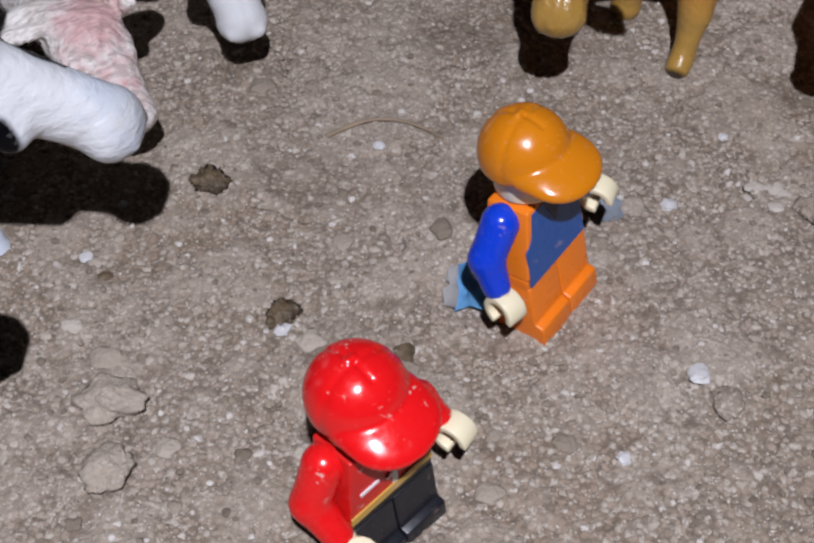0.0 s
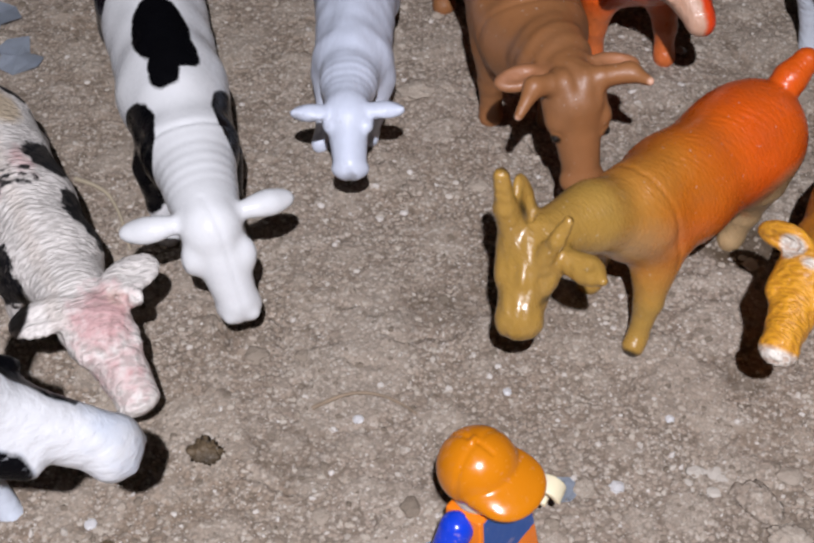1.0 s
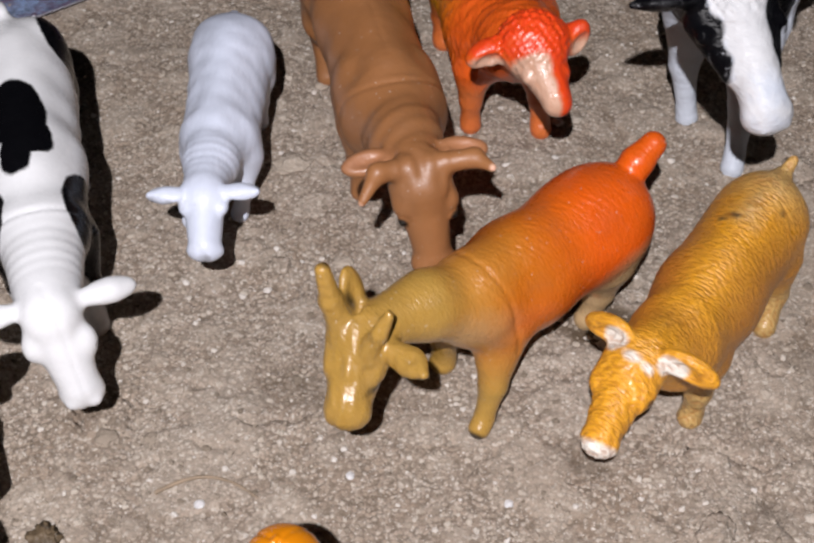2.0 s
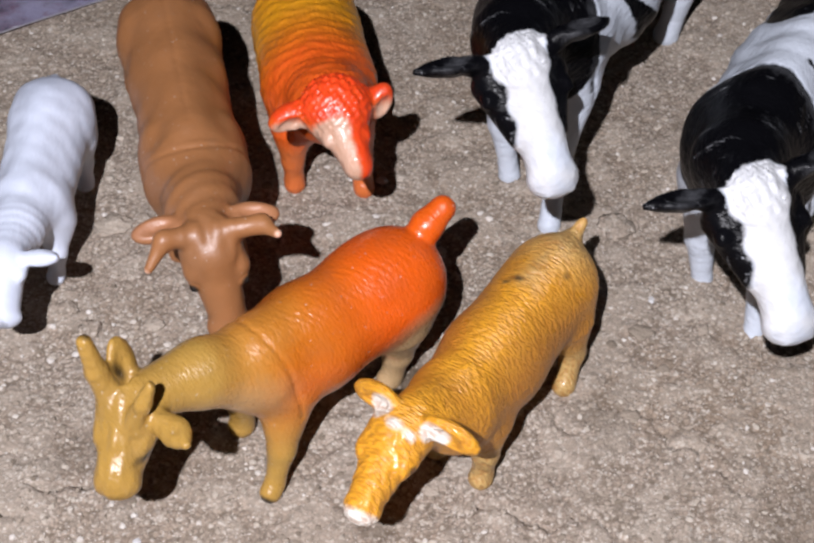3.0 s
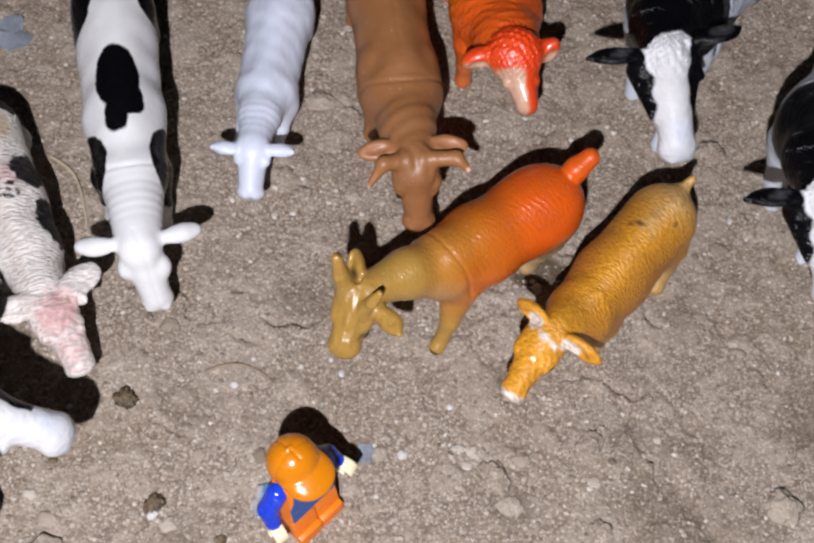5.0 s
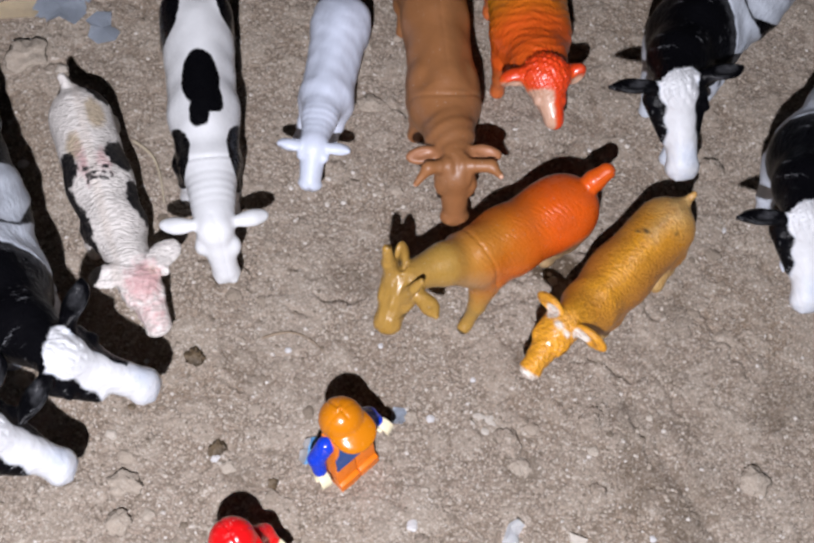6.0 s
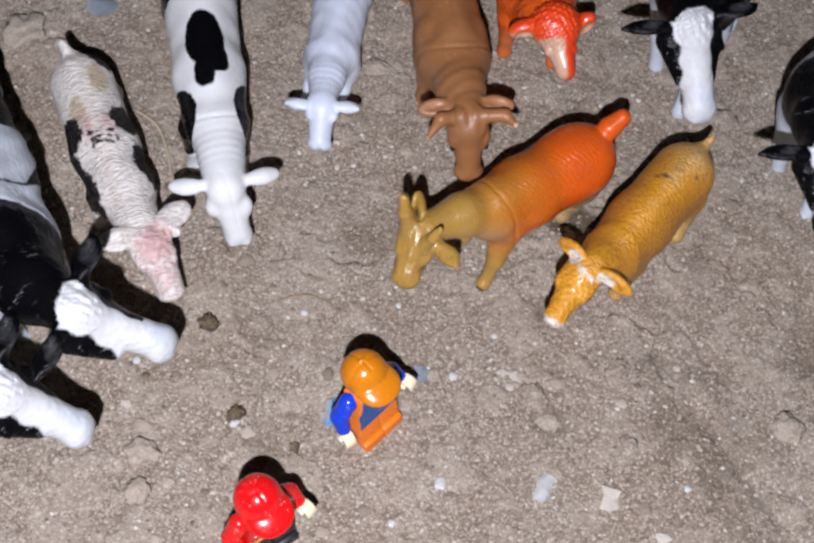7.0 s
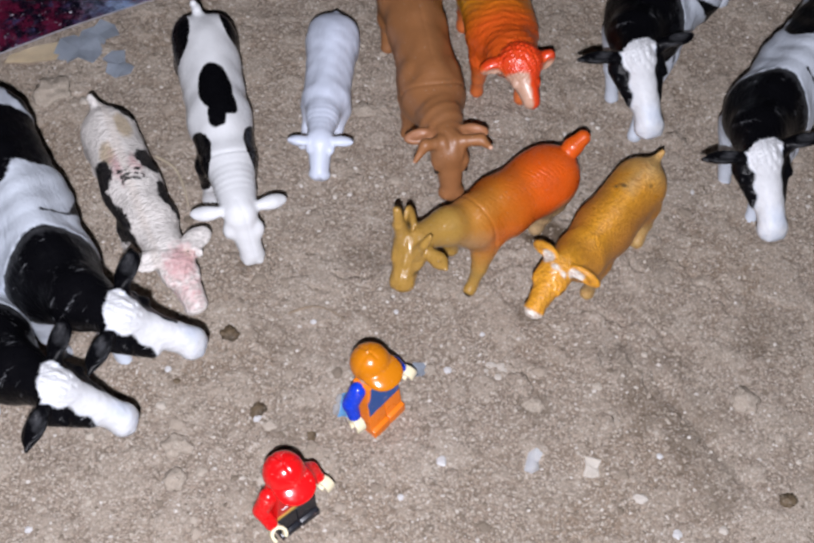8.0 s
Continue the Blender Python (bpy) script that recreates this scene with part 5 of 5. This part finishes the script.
# ---- litter on the dirt ----
def lump(name, x, y, size, mat, label, category, seed, flat=0.55, sink=0.25, turn=0.0, group="", stretch=1.0, rough=0.12):
    """A stone or clod: a rough, angular ball pressed into the dirt."""
    bm = bmesh.new()
    bmesh.ops.create_icosphere(bm, subdivisions=4 if size > 4 else 2, radius=size / 2 * MM)
    for v in bm.verts:
        n = v.co.normalized()
        k = 1 + 0.42 * noise.noise(n * 1.3 + Vector((seed, 0, 0))) + 0.26 * noise.noise(n * 3.1 + Vector((0, seed, 0))) + rough * noise.noise(n * 6 + Vector((0, 0, seed))) + rough * 0.6 * noise.noise(n * 14 + Vector((0, seed, seed)))
        v.co = Vector((v.co.x * k * stretch, v.co.y * k, v.co.z * k * flat))
    for f in bm.faces:
        f.smooth = size > 4
    me = bpy.data.meshes.new(name)
    bm.to_mesh(me)
    bm.free()
    me.materials.append(mat)
    ob = new(name, me)
    z = float(ground_height(np.array([x]), np.array([y]))[0])
    ob.matrix_basis = pose(x * MM, y * MM, (z + size * flat * (0.5 - sink)) * MM, 0, 0, turn)
    return tagged(ob, label, category, group)


def scrap(name, x, y, outline, mat, label, category, turn=0.0, tilt=(0, 0), thick=0.35, z=0.5, curl=0.4):
    """A torn flat piece, slightly curled; outline in millimetres."""
    bm = bmesh.new()
    cx, cy = np.mean(outline, axis=0)
    rings = []
    for s in (1.0, 0.55, 0.0):
        rings.append([bm.verts.new(((cx + (px - cx) * s) * MM, (cy + (py - cy) * s) * MM, (curl * s * s * math.sin(i * 2.1 + x)) * MM)) for i, (px, py) in enumerate(outline)] if s else [bm.verts.new((cx * MM, cy * MM, 0))])
    n = len(outline)
    for i in range(n):
        j = (i + 1) % n
        bm.faces.new((rings[0][i], rings[0][j], rings[1][j], rings[1][i]))
        bm.faces.new((rings[1][i], rings[1][j], rings[2][0]))
    bmesh.ops.solidify(bm, geom=bm.faces[:], thickness=thick * MM)
    bmesh.ops.recalc_face_normals(bm, faces=bm.faces[:])
    me = bpy.data.meshes.new(name)
    bm.to_mesh(me)
    bm.free()
    me.materials.append(mat)
    ob = new(name, me)
    ob.matrix_basis = pose(x * MM, y * MM, z * MM, tilt[0], tilt[1], turn)
    return tagged(ob, label, category)


def stalk(name, points, r, mat, label, category):
    """A dry stalk along a bent line of (x, y, z)."""
    cu = bpy.data.curves.new(name, "CURVE")
    cu.dimensions, cu.bevel_depth, cu.bevel_resolution = "3D", r * MM, 2
    sp = cu.splines.new("NURBS")
    sp.points.add(len(points) - 1)
    for i, (q, (x, y, z)) in enumerate(zip(sp.points, points)):
        q.co = (x * MM, y * MM, z * MM, 1)
        q.radius = 1.0 - 0.6 * i / (len(points) - 1)
    sp.use_endpoint_u, sp.order_u = True, 3
    cu.materials.append(mat)
    ob = new(name, cu)
    me = bpy.data.meshes.new_from_object(ob.evaluated_get(bpy.context.evaluated_depsgraph_get()))
    bpy.data.objects.remove(ob)
    return tagged(new(name, me), label, category)


chalk = plain("chalk", (0.50, 0.455, 0.40), 0.7, 0.12, 0.0003, 900)
quartz = plain("white_quartz", (0.56, 0.55, 0.55), 0.4, 0.05, 0.0002, 1200)
greystone = dirt("dusty_stone", 0.3)
tanstone = dirt("tan_stone", 0.7)
dung = plain("dark_clod", (0.15, 0.105, 0.06), 0.6, 0.45, 0.0008, 700)
paper = plain("torn_card", (0.85, 0.80, 0.73), 0.7, 0.06, 0.0002, 900)
bluegrey = plain("blue_grey_plastic", (0.44, 0.49, 0.565), 0.5, 0.14, 0.0003, 500)
skyblue = plain("sky_blue_plastic", (0.22, 0.55, 0.92), 0.35, 0.08, 0.0001, 800)
straw = plain("dry_straw", (0.47, 0.40, 0.29), 0.6, 0.15, 0.0002, 900)
twig_bark = plain("twig_bark", (0.30, 0.225, 0.155), 0.8, 0.25, 0.0003, 900)

for i, (x, y, s) in enumerate(((35.3, -5.8, 4.4), (-15.9, 43.9, 2.6), (45.8, 47.6, 2.2), (34.4, 31.0, 3.2), (13.5, 52.5, 2.2), (124.7, 125.4, 2.4), (58, 166, 4.2),
                               (-64.2, 18, 3.0), (-29.9, 2.5, 3.4), (117, -21.5, 4.0), (-97, -47.7, 3.0), (111, 6.8, 2.8), (22.5, -20.3, 2.6), (-60, 30, 2.0), (-121.3, 91.6, 4.6))):
    lump("pebble", x, y, s * 0.85, quartz, "small angular white pebble lying on the dirt", "pebble", i * 3.7, 0.4, 0.2, i * 40, "white pebbles")
for i in range(9):
    a = radians(20 + 34 * i)
    lump("pebble", 51.5 + 3.4 * math.cos(a), 33.0 + 2.6 * math.sin(a), 1.8 + 0.8 * math.sin(i * 2.4), chalk, "chalky white flake of broken stone", "pebble", 40 + i * 2.3, 0.28, 0.3, i * 65, "chalky flakes", 1.4, 0.25)
for i, (x, y, s, st) in enumerate(((-45.1, 34.4, 5.6, 1.1), (-30.2, 5.8, 4.4, 1.2), (-10.4, -1.8, 3.4, 1.2), (-60.2, 13.5, 2.2, 1.1), (156, -4, 4.6, 1.3))):
    lump("clod", x, y, s, dung, "small dark brown crumbly clod", "clod", 70 + i * 1.9, 0.45, 0.22, i * 50, "dark clods", st, 0.4)
for i, (x, y, s, st) in enumerate(((-54.9, -12, 7.0, 1.4), (-53.5, -24.5, 7.0, 1.1), (142.6, 33.5, 9, 1.1), (14.2, -1.9, 3.4, 1.3), (39.1, -10.3, 5, 1.2), (65.5, 21.2, 6, 1.2), (86, 42, 6.5, 1.4),
                                   (60.7, 28.7, 7.5, 1.3), (-9, 147, 7, 1.3), (-7.9, 111, 4.6, 1.1), (-14.6, 117.3, 4.4, 1.1), (-133.8, 135.2, 13, 1.1), (118, 150, 8, 1.1), (105, 158, 7, 1.1), (28, 30, 4, 1.2), (92, 18, 5, 1.2))):
    lump("stone", x, y, s, tanstone if i < 2 or i % 3 == 2 else greystone, "dusty tan stone half sunk in the dirt", "stone", 90 + i * 2.7, 0.6 if i < 2 else 0.4, 0.1 if i < 2 else 0.24, i * 70, "dusty stones", st, 0.03 if i < 2 else 0.1)

scrap("card_scrap", 86.8, -1.5, [(-2.6, -3.6), (0.4, -4.2), (3.0, -2.8), (2.4, 0.2), (3.4, 3.0), (1.0, 3.4), (-2.8, 4.0), (-2.0, 0.4)], paper, "torn scrap of cream card lying on dirt", "scrap", 0, (4, 3), 0.4, 2.3)
shard = scrap("plastic_shard", -0.4, 10.8, [(-2.2, -4.4), (0.4, -4.0), (2.8, -5.0), (3.4, -1.0), (2.8, 3.6), (0.2, 5.4), (-2.0, 4.6), (-1.6, 0.4)], skyblue, "sky-blue plastic shard with torn white edge, on the dirt", "shard", 0, (4, -12), 0.6, 1.9)
fringe = scrap("torn_edge", -2.2, 0.2, [(-1.6, -3.4), (0.4, -4.4), (0.9, -1.4), (0.6, 1.0), (0.9, 4.4), (-0.8, 3.6), (-1.4, 1.8), (-0.5, 0.6), (-1.8, -0.6)], quartz, "", "", 0, (0, 0), 0.5, 0.45)
fringe.parent = shard
scrap("plastic_shard", 23.6, 29.4, [(-3, -2.2), (1, -3), (4, -1), (3, 2.4), (-1, 3)], bluegrey, "small blue-grey plastic shard pressed into dirt", "shard", 20, (3, 4), 0.4, 0.9)
for x, y, s, turn in ((-129, 160, 1.5, 10), (-112, 154.5, 1.1, 130), (-123, 169, 1.3, 60)):
    scrap("plastic_scrap", x, y, [(px * s, py * s) for px, py in ((-7, -2), (-4, -5), (0, -3.4), (4, -5.4), (6.6, -1), (5, 3.6), (1.6, 3), (-1.6, 5.6), (-5.2, 3.6))], bluegrey, "torn blue-grey plastic film lying on dirt", "scrap", turn, (2, -3), 0.35, 1.2, 0.9)
scrap("card_scrap", -147, 153.5, [(-11, -1.4), (-2, -3.8), (9, -5.0), (12, -1.0), (12.5, 4.8), (2, 4.2), (-9, 2.0)], plain("tan_card", (0.78, 0.66, 0.47), 0.7, 0.1), "strip of tan card beside the printed sheet", "scrap", 25, (1, 2), 0.5, 1.2)
stalk("twig", [(-25.5, 46.2, 0.8), (-20, 49.6, 1.5), (-14, 50.4, 1.6), (-8, 48.6, 1.2), (-4.4, 46.0, 0.7)], 0.5, twig_bark, "thin curved brown twig lying on the dirt", "twig")
stalk("straw", [(-87, 110, 0.8), (-80, 107, 1.6), (-75, 100, 1.8), (-71.5, 92, 1.2), (-70, 88, 0.8)], 0.6, straw, "bent pale straw stalk lying on the dirt", "straw")


def clear_shard():
    m, nt, b = shader("clear_plastic")
    b.inputs["Base Color"].default_value = (0.92, 0.95, 0.98, 1)
    b.inputs["Transmission Weight"].default_value = 0.65
    b.inputs["Roughness"].default_value = 0.18
    v = coords(nt)
    bumped(nt, b, noise_tex(nt, v, 500, 3), 0.6, 0.0004)
    scrap("plastic_shard", 66.6, -1.4, [(-2.4, -4.2), (0.6, -4.8), (2.8, -3.2), (2.0, 0.0), (2.8, 3.6), (0.2, 4.6), (-2.2, 2.6)], m, "crumpled clear plastic shard on the dirt", "shard", -8, (5, -4), 0.5, 2.0, 0.8)


clear_shard()


def printed_sheet():
    """A glossy printed sheet with a pale rim, lying on the dirt; its near edge runs straight."""
    m, nt, b = shader("glitter_print")
    v = coords(nt)
    a, c, d = noise_tex(nt, v, 130, 8, 0.85), noise_tex(nt, v, 420, 4, 0.75), noise_tex(nt, v, 18, 3)
    col = mixed(nt, ranged(nt, a, 0.46, 0.56), (0.006, 0.006, 0.018), (0.20, 0.014, 0.055))
    col = mixed(nt, ranged(nt, noise_tex(nt, coords(nt, (1, 1, 1), (0, 0, 1.1)), 75, 6, 0.75), 0.53, 0.66), col, (0.10, 0.10, 0.24))
    col = mixed(nt, ranged(nt, d, 0.54, 0.68), col, (0.20, 0.22, 0.34))
    col = mixed(nt, ranged(nt, c, 0.60, 0.70), col, (0.55, 0.56, 0.68))
    axes = nt.nodes.new("ShaderNodeSeparateXYZ")
    nt.links.new(v, axes.inputs[0])
    along = calc(nt, "ADD", axes.outputs[0], ranged(nt, a, 0.3, 0.7, -0.02, 0.02))
    deep = calc(nt, "ADD", axes.outputs[1], ranged(nt, a, 0.3, 0.7, -0.012, 0.012))
    pale = calc(nt, "MULTIPLY", calc(nt, "MULTIPLY", ranged(nt, along, 0.035, 0.055), ranged(nt, along, 0.11, 0.09)), ranged(nt, deep, 0.03, 0.008))
    col = mixed(nt, calc(nt, "MULTIPLY", pale, ranged(nt, noise_tex(nt, v, 160, 4, 0.7), 0.30, 0.56)), col, (0.42, 0.55, 0.78))
    cloud = calc(nt, "MULTIPLY", calc(nt, "MULTIPLY", ranged(nt, along, 0.108, 0.125), ranged(nt, along, 0.168, 0.15)), ranged(nt, deep, 0.034, 0.012))
    col = mixed(nt, calc(nt, "MULTIPLY", cloud, ranged(nt, noise_tex(nt, v, 60, 5, 0.6), 0.30, 0.6)), col, (0.46, 0.44, 0.60))
    col = mixed(nt, ranged(nt, noise_tex(nt, v, 420, 0), 0.81, 0.83), col, (0.85, 0.85, 0.9))
    nt.links.new(col, b.inputs["Base Color"])
    nt.links.new(ranged(nt, c, 0.3, 0.7, 0.2, 0.55), b.inputs["Roughness"])
    bumped(nt, b, c, 0.7, 0.0006)
    rim = plain("pale_rim", (0.62, 0.6, 0.64), 0.5, 0.08)
    bm = bmesh.new()
    us = [-30 + 8 * i for i in range(48)]
    ws = [0, 0.8, 6, 14, 24, 36, 50, 70, 95, 125]
    grid = [[bm.verts.new((u * MM, w * MM, (1.5 + 0.7 * math.sin(u * 0.06) + 0.5 * math.sin(w * 0.11 + u * 0.03)) * MM)) for w in ws] for u in us]
    for i in range(len(us) - 1):
        for j in range(len(ws) - 1):
            f = bm.faces.new((grid[i][j], grid[i + 1][j], grid[i + 1][j + 1], grid[i][j + 1]))
            f.material_index, f.smooth = int(j == 0), True
    bmesh.ops.solidify(bm, geom=bm.faces[:], thickness=0.6 * MM)
    bmesh.ops.recalc_face_normals(bm, faces=bm.faces[:])
    me = bpy.data.meshes.new("printed_sheet")
    bm.to_mesh(me)
    bm.free()
    me.materials.append(m)
    me.materials.append(rim)
    ob = new("printed_sheet", me)
    ob.matrix_basis = pose(-159.4 * MM, 150.8 * MM, 0.4 * MM, 0, 0, 36.6)
    tagged(ob, "glossy purple and magenta printed sheet with pale edge", "sheet")


printed_sheet()


def gravel():
    """Grit and crumbs strewn over the dirt, and flat rounded pebbles among them."""
    rng = random.Random(5)
    base = []
    for k in range(12):
        bm = bmesh.new()
        bmesh.ops.create_icosphere(bm, subdivisions=1 if k < 7 else 3, radius=0.5)
        for v in bm.verts:
            v.co *= 1 + (0.7 if k < 7 else 0.4) * noise.noise(v.co * 2.2 + Vector((k * 9.1, 0, 0))) + (0.4 if k < 7 else 0.1) * noise.noise(v.co * 6 + Vector((0, k * 5.3, 0)))
        base.append((np.array([v.co[:] for v in bm.verts]), np.array([[v.index for v in f.verts] for f in bm.faces])))
        bm.free()
    verts, faces, smooth, total = [], [], [], 0
    n = 46000
    xs = np.array([rng.uniform(-190, 215) for _ in range(n)])
    ys = np.array([-75 + 365 * rng.random() ** 1.35 for _ in range(n)])
    zs = ground_height(xs, ys)
    a = radians(36.6)
    for x, y, z in zip(xs, ys, zs):
        if -(x + 159.4) * math.sin(a) + (y - 150.8) * math.cos(a) > -1:
            continue
        large = rng.random() < 0.006
        s = 1.8 + 3.2 * rng.random() ** 2 if large else 0.45 + 1.1 * rng.random() ** 3
        co, tri = base[rng.randrange(7, 12) if large else rng.randrange(7)]
        b = rng.random() * 6.28
        turn = np.array([[math.cos(b), -math.sin(b), 0], [math.sin(b), math.cos(b), 0], [0, 0, 1]])
        p = co @ turn.T * np.array([s * rng.uniform(0.8, 1.3), s, s * (0.35 if large else rng.uniform(0.5, 0.8))]) + np.array([x, y, z + s * (0.05 if large else 0.12)])
        verts.append(p * MM)
        faces.append(tri + total)
        smooth.append(np.full(len(tri), large))
        total += len(co)
    me = bpy.data.meshes.new("gravel")
    me.from_pydata(np.concatenate(verts).tolist(), [], np.concatenate(faces).tolist())
    me.polygons.foreach_set("use_smooth", np.concatenate(smooth))
    m, nt, b = shader("grit")
    geo = nt.nodes.new("ShaderNodeNewGeometry")
    ramp = nt.nodes.new("ShaderNodeValToRGB")
    stops = ((0.0, (0.17, 0.135, 0.10)), (0.3, (0.28, 0.23, 0.18)), (0.68, (0.38, 0.32, 0.26)), (0.9, (0.46, 0.405, 0.34)), (1.0, (0.62, 0.58, 0.54)))
    while len(ramp.color_ramp.elements) < len(stops):
        ramp.color_ramp.elements.new(0.5)
    for e, (at, colour) in zip(ramp.color_ramp.elements, stops):
        e.position, e.color = at, (*colour, 1)
    nt.links.new(geo.outputs["Random Per Island"], ramp.inputs[0])
    nt.links.new(ramp.outputs[0], b.inputs["Base Color"])
    b.inputs["Roughness"].default_value = 0.85
    bumped(nt, b, noise_tex(nt, coords(nt), 1100, 4), 0.9, 0.0006)
    me.materials.append(m)
    tagged(new("gravel", me), "loose grit and crumbs of grey-brown dirt", "gravel", kind="stuff")


gravel()
